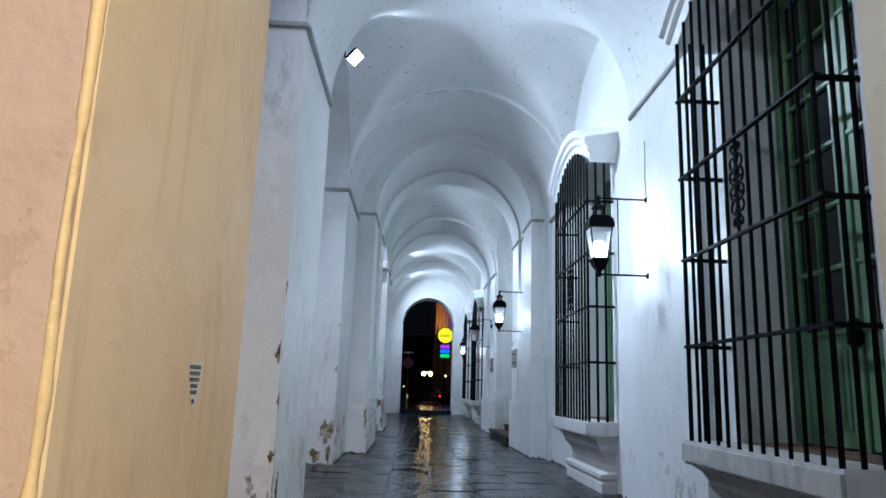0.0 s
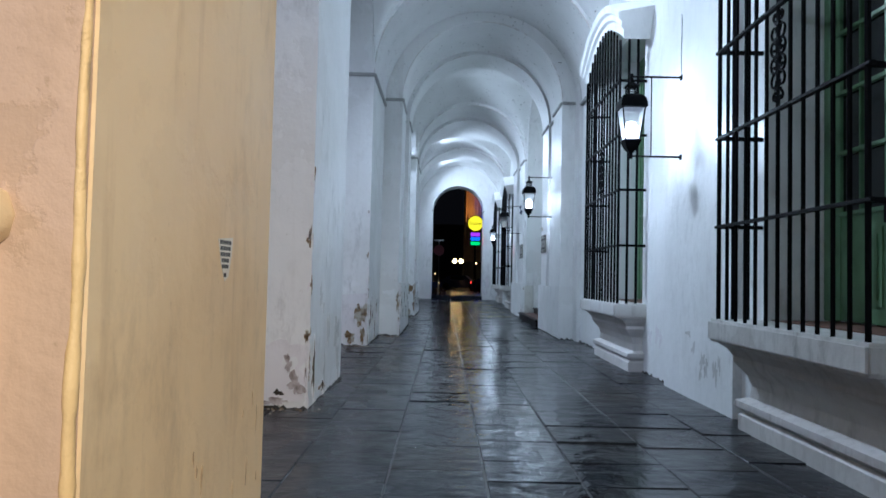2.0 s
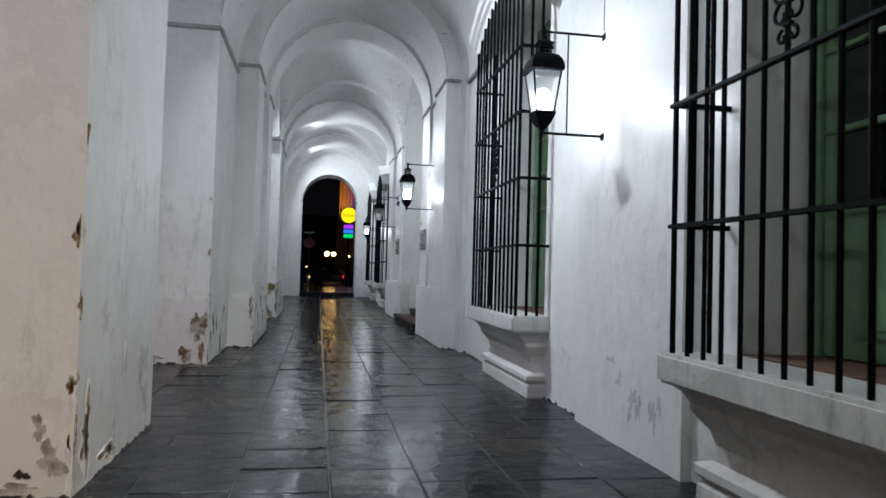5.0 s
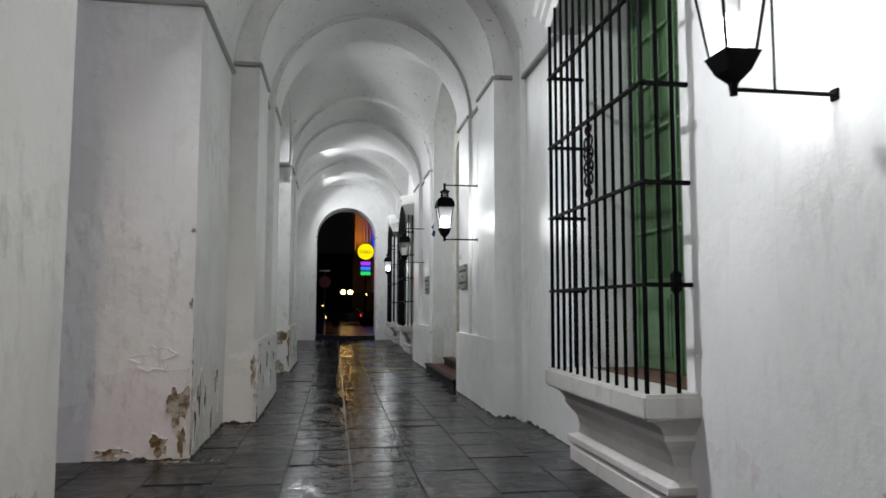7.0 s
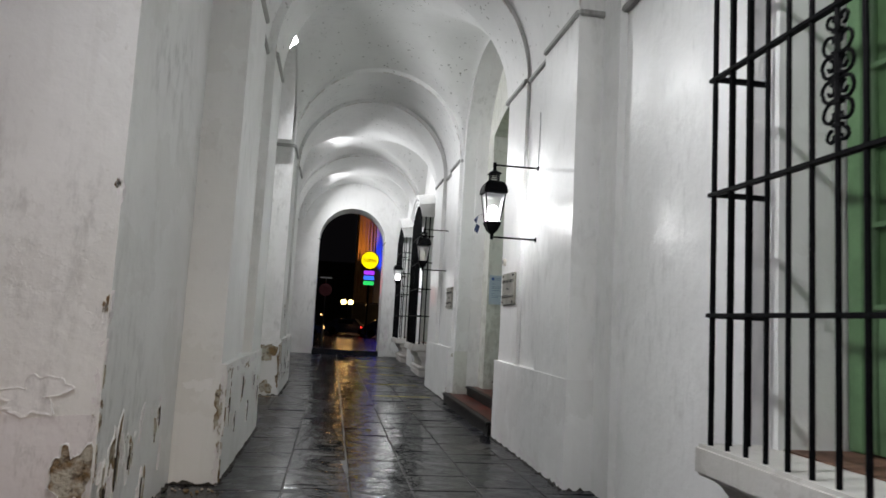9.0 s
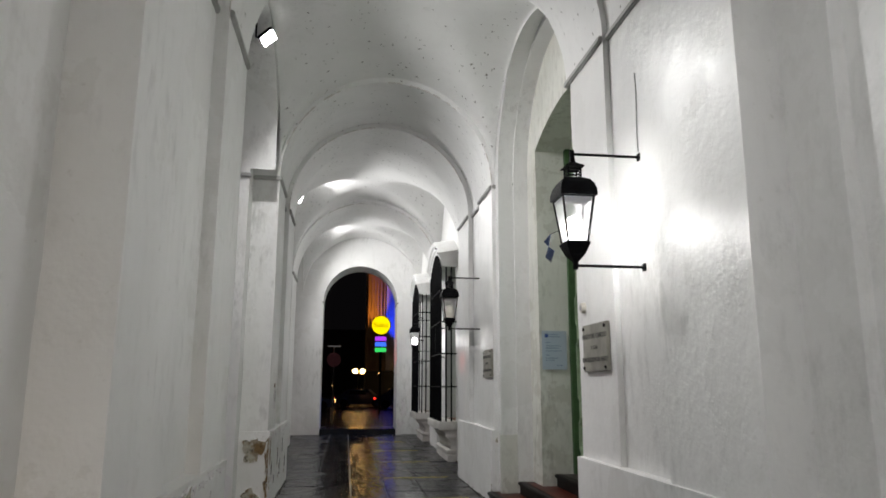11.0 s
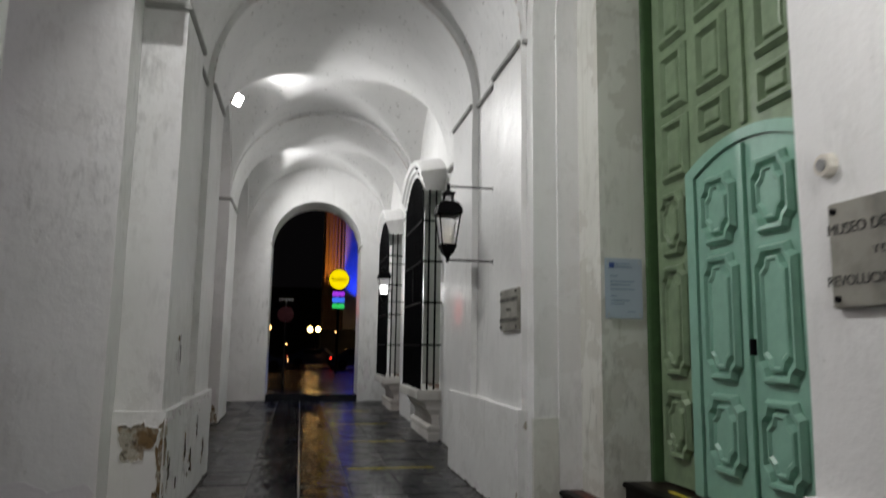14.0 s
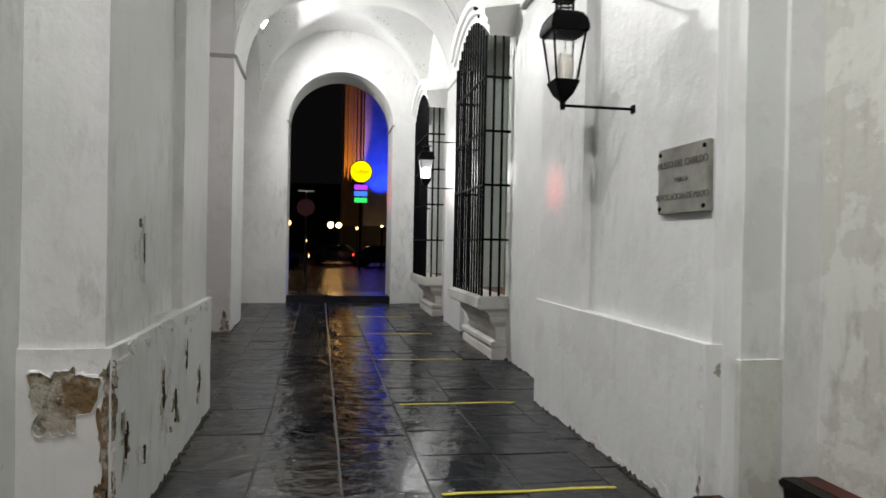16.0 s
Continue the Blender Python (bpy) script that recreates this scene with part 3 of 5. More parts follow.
LIT = "black iron wall lantern with a glowing white bulb on two arms"
first = lantern_at(2.64, 7.63, 2.56, 3.44, True, LIT, LANTERN_W)
part("tie_rod", rod(bmesh.new(), (-0.33, 0, 0), (-0.33, 0, 0.88), 0.007), IRON, first)
lantern_at(2.47, 15.62, 2.58, 3.46, True, LIT, LANTERN_W * 0.3)
lantern_at(2.47, 22.22, 2.62, 3.48, False, "unlit black iron wall lantern on two arms")
lantern_at(2.66, 30.2, 2.62, 3.48, True, LIT, LANTERN_W * 0.6)
hang = group("hanging_pane", (1.76, 15.78, 2.75), "small dark navy glass pane hanging open below the lantern", "glass pane")
for name, shape in (("pane", ((0, 0), (0.05, -0.035), (0.02, -0.125), (-0.03, -0.08))), ("upper_pane", ((0, 0.002), (0.02, 0.10), (-0.04, 0.045)))):
    bm = loft(bmesh.new(), [[(0.707 * (u + d), 0.707 * (d - u), z) for u, z in shape] for d in (-0.003, 0.003)])
    part(name, bm, NAVY, hang)
part("wire", rod(bmesh.new(), (0.014, -0.014, 0.098), (0.10, -0.08, 0.13), 0.002), IRON, hang)


# ---- flood lights on the crowns of the street arches ----
def flood(x, y, z, aim, watts, spread):
    t = group("flood_light", (x, y, z), "small white LED flood light on a black bracket under the arch", "flood light", "flood lights under the arches")
    m = look((0, 0, 0), Vector(aim) - Vector((x, y, z))).to_3x3()
    bm = box(-0.13, 0.13, -0.11, 0.11, 0.0, 0.05, 0.01)
    bmesh.ops.transform(bm, matrix=m.to_4x4(), verts=bm.verts)
    part("housing", bm, IRON, t)
    bm = box(-0.118, 0.118, -0.098, 0.098, -0.006, -0.001)
    bmesh.ops.transform(bm, matrix=m.to_4x4(), verts=bm.verts)
    face = part("lens", bm, FLOOD_FACE, t, "glowing white lens")
    bm = bmesh.new()
    rod(bm, (0, 0, 0), (-0.16, 0, 0.0), 0.012)
    rod(bm, (-0.16, 0, 0.0), (-0.16, 0, 0.22), 0.012)
    part("bracket", bm, IRON, t)
    d = bpy.data.lights.new("flood_beam", "AREA")
    d.shape, d.size, d.size_y, d.energy, d.color, d.spread = "RECTANGLE", 0.19, 0.15, watts, (0.93, 0.96, 1.0), radians(spread)
    ob = new("flood_beam", d)
    ob.matrix_world = look(Vector((x, y, z)) + (Vector(aim) - Vector((x, y, z))).normalized() * 0.02, aim)
    return t


flood(-1.05, 4.75, 6.2, (0.0, 4.5, 5.0), 38, 150)
flood(-1.02, 10.0, 6.2, (0.0, 9.6, 5.0), 165, 150)
flood(-0.90, 19.3, 6.15, (0.1, 19.15, 4.95), 112, 146)
flood(-1.05, 27.9, 6.27, (0.25, 27.2, 5.5), 108, 140)
flood(-1.05, 32.7, 6.2, (0.3, 32.6, 5.3), 112, 145)

# ---- street light that reaches the near end, out of view behind the walker ----
beam = bpy.data.lights.new("street_lamp_glow", "SPOT")
beam.energy, beam.color, beam.spot_size, beam.spot_blend, beam.shadow_soft_size = STREET_W, (1.0, 0.74, 0.48), radians(72), 0.9, 0.25
new("street_lamp_glow", beam).matrix_world = look((1.9, -3.0, 3.4), (-1.0, 1.7, 1.0))
# unseen fill lamps without posts, standing in for the square's general light
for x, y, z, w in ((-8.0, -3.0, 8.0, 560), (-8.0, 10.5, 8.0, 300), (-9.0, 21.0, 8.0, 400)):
    point_lamp("square_fill_light", (x, y, z), w, (0.86, 0.80, 1.0) if y < 0 else (0.91, 0.83, 1.0) if y < 15 else (1.0, 0.80, 0.88), 1.2)


# ---- barred bay windows ----
def hood_z(u):
    return 4.36 + 0.42 * (1 - u * u)


def bay_window(wc, hw, shutters, label):
    x_f = 2.36
    t = group("barred_window", (XW, wc, 0.0), label, "window", "barred bay windows")
    o = lambda bm: bmesh.ops.translate(bm, verts=bm.verts, vec=(-XW, -wc, 0)) and bm or bm
    # moulded console: (projection, half width shrink, height)
    prof = [(0.20, 0.10, -0.02), (0.20, 0.10, 0.12), (0.17, 0.12, 0.15), (0.22, 0.08, 0.19), (0.22, 0.08, 0.24), (0.13, 0.16, 0.27),
            (0.12, 0.17, 0.36), (0.15, 0.15, 0.45), (0.21, 0.10, 0.52), (0.24, 0.08, 0.56), (0.24, 0.08, 0.60), (0.28, 0.05, 0.66), (0.36, 0.0, 0.71)]
    fz = floor_z(wc)
    rect = lambda p, s, z: [(XW + 0.05, wc - hw - 0.05 + s, z), (XW - p, wc - hw - 0.05 + s, z), (XW - p, wc + hw + 0.05 - s, z), (XW + 0.05, wc + hw + 0.05 - s, z)]
    part("console", o(loft(bmesh.new(), [rect(p, s, z + fz * (1 - z)) for p, s, z in prof])), SILL, t, "stained moulded plaster console")
    part("sill", o(box(XW - 0.42, 3.3, wc - hw - 0.06, wc + hw + 0.06, 0.712, 0.895, 0.022)), SLAB, t, "thick dirty white sill slab")
    part("sill_floor", o(box(XW + 0.02, 3.28, wc - hw + 0.16, wc + hw - 0.16, 0.896, 0.905)), BRICK, t)
    # bars
    n = 12
    for k in range(n + 1):
        u = 2 * k / n - 1
        y = wc + u * (hw - 0.03)
        r = 0.0155 if 0 < k < n else 0.019
        part("bar", o(rod(bmesh.new(), (x_f, y, 0.89), (x_f, y, hood_z(u) + 0.05), r, 6)), IRON, t)
    for sgn in (-1, 1):
        for xx in (x_f + 0.12, x_f + 0.24):
            y = wc + sgn * (hw - 0.03)
            part("bar", o(rod(bmesh.new(), (xx, y, 0.89), (xx, y, 4.42), 0.018, 6)), IRON, t)
    for z in (1.66, 2.40, 3.13, 3.86):
        bm = box(x_f - 0.02, x_f + 0.02, wc - hw - 0.02, wc + hw + 0.02, z - 0.013, z + 0.013, 0.004)
        for sgn in (-1, 1):
            y = wc + sgn * (hw - 0.03)
            add_box(bm, x_f, XW + 0.06, y - 0.017, y + 0.017, z - 0.016, z + 0.016, 0.004)
        part("cross_bar", o(bm), IRON, t)
    # scroll ornament: two pairs of rings with curled ends above and below, tied to a double stem
    bm = bmesh.new()

    def curl(yc, zc, r0, r1, start, turn):
        pts = []
        for q in range(13):
            a = start + turn * q / 12
            rr = r0 + (r1 - r0) * q / 12
            pts.append((x_f, wc + yc + rr * math.cos(a), zc + rr * math.sin(a)))
        for a, b in zip(pts, pts[1:]):
            rod(bm, a, b, 0.0095, 5)

    for s in (-1, 1):
        for zc in (2.715, 2.835):
            curl(s * 0.052, zc, 0.056, 0.050, 0.0, 2 * math.pi)
            curl(s * 0.048, zc, 0.034, 0.012, math.pi / 2, s * 1.5 * math.pi)
        for zc, up in ((2.60, -1), (2.95, 1)):
            curl(s * 0.048, zc, 0.060, 0.020, -up * math.pi / 2, s * up * 1.6 * math.pi)
        for zc, up in ((2.49, -1), (3.06, 1)):
            curl(s * 0.040, zc, 0.036, 0.012, -up * math.pi / 2, s * up * 1.7 * math.pi)
        rod(bm, (x_f, wc + s * 0.009, 2.42), (x_f, wc + s * 0.009, 3.12), 0.008, 5)
    for zc in (2.545, 2.655, 2.775, 2.895, 3.005):
        add_box(bm, x_f - 0.014, x_f + 0.014, wc - 0.028, wc + 0.028, zc - 0.009, zc + 0.009)
    part("scroll_ornament", o(bm), IRON, t, "black wrought iron scrolls")
    # hood mould swept along a flat arch
    sect = [(-0.05, -0.02), (0.34, -0.02), (0.36, 0.05), (0.36, 0.10), (0.40, 0.13), (0.40, 0.20), (0.44, 0.23), (0.46, 0.31), (0.44, 0.33), (-0.05, 0.42)]
    rings = []
    for k in range(25):
        u = 2 * k / 24 - 1
        z, y = hood_z(u * 0.98) + 0.03, wc + u * (hw + 0.09)
        lean = -math.atan2(2 * u * 0.42, hw) * 0.8
        rings.append([(XW - p, y - math.sin(lean) * h, z + h * math.cos(lean)) for p, h in sect])
    part("hood_mould", o(loft(bmesh.new(), rings)), WHITE, t, "white moulded plaster hood", smooth=True)
    # casement inside
    x_c, z0, z1 = 3.16, 0.91, 4.74
    y0, y1 = wc - hw + 0.16, wc + hw - 0.16
    bm = bmesh.new()
    for a, b in ((y0, y0 + 0.12), (y1 - 0.12, y1), (wc - 0.05, wc + 0.05)):
        add_box(bm, x_c, x_c + 0.08, a, b, z0, z1, 0.006)
    add_box(bm, x_c + 0.001, x_c + 0.079, y0, y1, z1 - 0.09, z1 - 0.001)
    part("casement_frame", o(bm), LEAF, t, "green painted casement frame")
    for a, b in ((y0 + 0.125, wc - 0.055), (wc + 0.055, y1 - 0.125)):
        bm = bmesh.new()
        rows = 6
        zz = [1.75 + (4.62 - 1.75) * k / rows for k in range(rows + 1)]
        for z in zz:
            add_box(bm, x_c + 0.004, x_c + 0.07, a, b, z - 0.017, z + 0.017, 0.005)
        add_box(bm, x_c + 0.019, x_c + 0.071, a, a + 0.085, z0 + 0.01, 4.64, 0.005)
        add_box(bm, x_c + 0.019, x_c + 0.071, b - 0.085, b, z0 + 0.01, 4.64, 0.005)
        add_box(bm, x_c + 0.03, x_c + 0.06, a, b, z0 + 0.01, 1.74)
        add_box(bm, x_c + 0.006, x_c + 0.069, (a + b) / 2 - 0.010, (a + b) / 2 + 0.010, 1.76, 4.6, 0.004)
        for inset, xo in ((0.09, 0.012), (0.135, 0.002)):
            add_box(bm, x_c + xo, x_c + 0.04, a + inset, b - inset, 0.95 + inset, 1.72 - inset, 0.012)
        leaf = part("casement_leaf", o(bm), LEAF, t, "green painted casement leaf")
        for z in range(rows):
            part("pane", o(box(x_c + 0.042, x_c + 0.048, a + 0.085, b - 0.085, zz[z] + 0.017, zz[z + 1] - 0.017)), MOSS if shutters else DARK_PANE, leaf)
    part("latch", o(box(x_c - 0.03, x_c + 0.03, wc - 0.06, wc + 0.09, 1.62, 1.82, 0.02)), IRON, t, "black iron latch")
    return t


for (nm, wc, hw), sh, lab in zip(WINDOWS, (False, True, False, False), (
        "black iron barred bay window with dark panes above a moulded white sill",
        "black iron barred bay window before green shutters above a moulded sill",
        "black iron barred bay window with a white hood and stained console",
        "narrow black iron barred bay window near the end arch")):
    bay_window(wc, hw, sh, lab)
cam_box = group("security_camera", (2.34, 27.0, 4.86), "small dark security camera on the window hood", "camera")
part("body", rod(bmesh.new(), (0, -0.09, 0.05), (-0.03, 0.07, 0.08), 0.035, 12), IRON, cam_box)
part("mount", rod(bmesh.new(), (0.0, 0.0, -0.08), (0.0, 0, 0.05), 0.015, 8), IRON, cam_box)

# ---- portal door ----
door = group("double_door", (3.45, 19.11, 0.50), "tall green panelled portal door with a turquoise wicket inside it", "door")
do = lambda bm: bmesh.ops.translate(bm, verts=bm.verts, vec=(-3.45, -19.11, -0.50)) and bm or bm


def raised(y0, y1, z0, z1, x, mat, parent, steps=3):
    """A carved field: nested frames that step out and in, with notched ends."""
    bm = bmesh.new()
    my = (y0 + y1) / 2
    hw = (y1 - y0) / 2
    def ring8(s, xx):
        h, a, b, n = hw - s, z0 + s, z1 - s, min(0.45 * hw, 0.11)
        return [(xx, my - h, a + n), (xx, my - h + n * 0.5, a + n * 0.6), (xx, my - h + n * 0.7, a), (xx, my + h - n * 0.7, a), (xx, my + h - n * 0.5, a + n * 0.6), (xx, my + h, a + n),
                (xx, my + h, b - n), (xx, my + h - n * 0.5, b - n * 0.6), (xx, my + h - n * 0.7, b), (xx, my - h + n * 0.7, b), (xx, my - h + n * 0.5, b - n * 0.6), (xx, my - h, b - n)]
    loft(bm, [ring8(0, x + 0.02), ring8(0.0, x - 0.015), ring8(0.02, x - 0.055), ring8(0.045, x - 0.05), ring8(0.06, x - 0.006), ring8(0.075, x - 0.006), ring8(0.09, x - 0.045), ring8(0.105, x - 0.05), ring8(0.12, x - 0.03)])
    part("carved_panel", do(bm), mat, parent)


def coffer(y0, y1, z0, z1, x, mat, parent):
    """A square coffer: a stout raised border round a sunk field with a pillow in it."""
    bm = bmesh.new()
    def ring4(s, xx):
        return [(xx, y0 + s, z0 + s), (xx, y1 - s, z0 + s), (xx, y1 - s, z1 - s), (xx, y0 + s, z1 - s)]
    loft(bm, [ring4(0, x + 0.02), ring4(0, x - 0.012), ring4(0.03, x - 0.05), ring4(0.055, x - 0.05), ring4(0.085, x - 0.004), ring4(0.10, x - 0.004), ring4(0.115, x - 0.03), ring4(0.13, x - 0.034)])
    part("coffer", do(bm), mat, parent)


frame_bm = bmesh.new()
for y in (17.47, 20.22):
    add_box(frame_bm, 3.36, 3.60, y, y + 0.07, 0.5, 5.3, 0.01)
part("door_frame", do(frame_bm), MOSS, door, "dark green door frame")
WY0, WY1, WZ, MID = 18.25, 19.51, 3.02, 18.88
for y0, y1 in ((WY1 + 0.12, 20.21), (17.55, WY0 - 0.12)):
    side = part("side_leaf", do(box(3.45, 3.52, y0, y1, 0.52, WZ + 0.02)), GREEN, door)
    m = (y0 + y1) / 2
    for z0, z1 in ((0.74, 1.30), (1.42, 2.36), (2.44, 3.0)):
        raised(m - 0.20, m + 0.20, z0, z1, 3.45, GREEN, side)
upper = part("upper_leaf", do(box(3.451, 3.521, 17.55, 20.21, WZ + 0.021, 5.45)), GREEN, door, "green upper door field")
part("meeting_stile", do(box(3.425, 3.46, MID - 0.035, MID + 0.035, 3.3, 5.44, 0.008)), GREEN, upper)
for z0, z1 in ((3.09, 3.64), (3.72, 4.27), (4.35, 4.90), (4.98, 5.36)):
    for yc in (MID - 0.96, MID - 0.38, MID + 0.38, MID + 0.96):
        low = 3.32 if z0 < 3.2 and abs(yc - MID) < 0.5 else z0
        coffer(yc - 0.21, yc + 0.21, low, z1, 3.451, GREEN, upper)
FR = 0.12
arch_out = [(WY0 - FR, 0.52)] + [(WY0 - FR + (WY1 - WY0 + 2 * FR) * k / 14, WZ + 0.06 + 0.17 * (1 - (2 * k / 14 - 1) ** 2)) for k in range(15)] + [(WY1 + FR, 0.52)]
arch_in = [(WY0, 0.52)] + [(WY0 + (WY1 - WY0) * k / 14, WZ + 0.15 * (1 - (2 * k / 14 - 1) ** 2)) for k in range(15)] + [(WY1, 0.52)]
bm = bmesh.new()
rows = [[bm.verts.new((x, y, z)) for y, z in pts] for x, pts in ((3.50, arch_out), (3.395, arch_out), (3.395, arch_in), (3.50, arch_in))]
for a, b in zip(rows, rows[1:]):
    for k in range(len(a) - 1):
        bm.faces.new((a[k], a[k + 1], b[k + 1], b[k]))
part("wicket_frame", do(bm), TURQ, door, "turquoise wicket frame")
for y0, y1, hinge in ((MID + 0.005, WY1 - 0.006, 1), (WY0 + 0.006, MID - 0.005, -1)):
    n = 8
    outl = [(y0, 0.53)] + [(y0 + (y1 - y0) * k / n, WZ - 0.01 + 0.15 * (1 - (2 * ((y0 + (y1 - y0) * k / n) - WY0) / (WY1 - WY0) - 1) ** 2)) for k in range(n + 1)] + [(y1, 0.53)]
    leaf = part("wicket_leaf", do(prism_x(bmesh.new(), outl, 3.42, 3.46)), TURQ, door, "turquoise carved wicket leaf")
    for z0, z1 in ((0.74, 1.32), (1.42, 2.36), (2.44, 2.98)):
        raised(y0 + 0.09, y1 - 0.09, z0, z1, 3.42, TURQ, leaf)
    if hinge == 1:
        part("stile", do(box(3.385, 3.425, MID - 0.03, MID + 0.03, 0.54, WZ + 0.12, 0.006)), TURQ, leaf)
        bm = rod(bmesh.new(), (3.40, MID - 0.11, 1.66), (3.36, MID - 0.11, 1.66), 0.02, 10)
        rod(bm, (3.36, MID - 0.11, 1.61), (3.36, MID - 0.11, 1.72), 0.024, 10)
        part("handle", do(bm), IRON, leaf, "black knob handle")

# ---- portal steps ----
steps = group("portal_steps", (2.7, 19.1, 0.0), "three low steps with red treads and dark nosings before the door", "steps")
so = lambda bm: bmesh.ops.translate(bm, verts=bm.verts, vec=(-2.7, -19.1, 0)) and bm or bm
for x0, x1, y0, y1, z0, z1 in ((2.29, 2.72, 17.09, 20.985, -0.02, 0.19), (2.70, 3.12, 17.44, 20.80, -0.02, 0.345), (3.10, 3.62, 17.48, 20.78, -0.02, 0.50)):
    st = part("step", so(box(x0 + 0.03, x1, y0, y1, z0, z1 - 0.035)), NOSING, steps)
    part("nosing", so(box(x0, x0 + 0.11, y0, y1, z1 - 0.05, z1, 0.012)), NOSING, st)
    part("tread", so(box(x0 + 0.112, x1, y0, y1, z1 - 0.034, z1 - 0.003)), TREAD if z1 < 0.45 else LANDING, st, "worn red tread" if z1 < 0.45 else "dark brown landing")
tape = group("floor_tape", (3.3, 19.4, 0.50), "worn yellow tape strip on the top step", "tape")
bm = box(-0.02, 0.02, -0.45, 0.45, -0.001, 0.003)
part("strip", bm, TAPE, tape)
for y, x0, x1 in ((21.68, 0.98, 2.15), (24.16, 0.99, 2.16), (26.64, 0.98, 2.13), (29.1, 1.0, 2.1), (31.6, 0.95, 2.0)):
    t = group("floor_tape", ((x0 + x1) / 2, y, floor_z(y)), "worn yellow distancing tape strip across the slate floor", "tape", "floor tapes")
    bm = bmesh.new()
    n = 8
    h = (x1 - x0) / 2
    loft(bm, [[(-h + 2 * h * k / n, -0.018 + 0.006 * math.sin(k * 1.3), 0.002), (-h + 2 * h * k / n, 0.018 + 0.006 * math.sin(k * 1.3), 0.002),
               (-h + 2 * h * k / n, 0.018 + 0.006 * math.sin(k * 1.3), 0.006), (-h + 2 * h * k / n, -0.018 + 0.006 * math.sin(k * 1.3), 0.006)] for k in range(n + 1)])
    part("strip", bm, TAPE, t)


# ---- writing ----
def lettering(text, size, mat, parent, m, name="lettering", extrude=0.002):
    cu = bpy.data.curves.new(name, "FONT")
    cu.body, cu.size, cu.extrude, cu.align_x, cu.align_y = text, size, extrude, "CENTER", "CENTER"
    tmp = bpy.data.objects.new(name, cu)
    scene.collection.objects.link(tmp)
    bpy.context.view_layer.update()
    me = bpy.data.meshes.new_from_object(tmp.evaluated_get(bpy.context.evaluated_depsgraph_get()))
    bpy.data.objects.remove(tmp)
    me.transform(m)
    me.materials.append(mat)
    ob = new(name, me)
    ob.parent = parent
    ob["kind"] = "stuff"
    return ob


# upright on a wall that faces -x: text runs towards -y
FACE_W = Matrix(((0, 0, -1, 0), (-1, 0, 0, 0), (0, 1, 0, 0), (0, 0, 0, 1)))
# upright on a wall that faces -y: text runs towards +x
FACE_S = Matrix(((1, 0, 0, 0), (0, 0, -1, 0), (0, 1, 0, 0), (0, 0, 0, 1)))


def wall_plaque(x, y, z):
    t = group("wall_plaque", (x, y, z), "weathered marble wall plaque with black lettering and four studs", "plaque", "museum plaques")
    part("slab", box(-0.025, 0.012, -0.30, 0.30, -0.21, 0.21, 0.006), MARBLE, t)
    for sy in (-1, 1):
        for sz in (-1, 1):
            part("stud", rod(bmesh.new(), (-0.02, sy * 0.265, sz * 0.175), (-0.036, sy * 0.265, sz * 0.175), 0.014, 8), IRON, t)
    for txt, dz, s in (("MUSEO DEL CABILDO", 0.10, 0.062), ("Y DE LA", 0.0, 0.045), ("REVOLUCION DE MAYO", -0.105, 0.058)):
        lettering(txt, s, LETTER, t, Matrix.Translation((-0.0262, 0, dz)) @ FACE_W)
    return t


wall_plaque(2.41, 16.57, 2.02)
wall_plaque(2.40, 21.32, 2.02)
bell = group("alarm_bell", (2.41, 16.88, 2.40), "small round white alarm sounder on the wall", "alarm")
part("dome", rod(bmesh.new(), (0.01, 0, 0), (-0.03, 0, 0), 0.055, 20, 0.045), PAPER, bell)
part("grille", rod(bmesh.new(), (-0.03, 0, 0), (-0.036, 0, 0), 0.026, 14), STEEL, bell)
INK_PALE = simple("pale_blue_print", (0.22, 0.28, 0.42), 0.3, relief=0)
sign = group("information_sign", (3.14, 20.29, 2.18), "pale blue acrylic information sign with four studs on the reveal", "sign")
part("sheet", box(-0.18, 0.18, -0.014, -0.008, -0.27, 0.27, 0.002), ACRYLIC, sign)
for sx in (-1, 1):
    for sz in (-1, 1):
        part("stud", rod(bmesh.new(), (sx * 0.15, 0.012, sz * 0.235), (sx * 0.15, -0.02, sz * 0.235), 0.010, 8), STEEL, sign)
part("emblem", box(-0.14, -0.09, -0.0185, -0.0145, 0.18, 0.23), BLUE_INK, sign)
for k, (x0, x1, z) in enumerate(((-0.08, 0.06, 0.22), (-0.08, 0.08, 0.19), (-0.13, -0.06, 0.11), (-0.13, 0.10, 0.06), (-0.13, 0.06, 0.03), (-0.13, 0.10, -0.01), (-0.13, -0.07, -0.07), (-0.13, 0.05, -0.11), (-0.13, 0.0, -0.14), (0.03, 0.11, -0.21))):
    part("text_line", box(x0, x1, -0.0165, -0.0145, z - 0.005, z + 0.005), INK_PALE, sign)
sticker = group("sticker", (-0.574, 2.10, 1.24), "small torn white sticker with black block lettering on ochre paint", "sticker")
part("sheet", prism_x(bmesh.new(), [(-0.07, 0.05), (0.07, 0.06), (0.06, 0.0), (0.035, -0.06), (0.0, -0.075), (-0.04, -0.02)], 0.0005, 0.0018), PAPER, sticker)
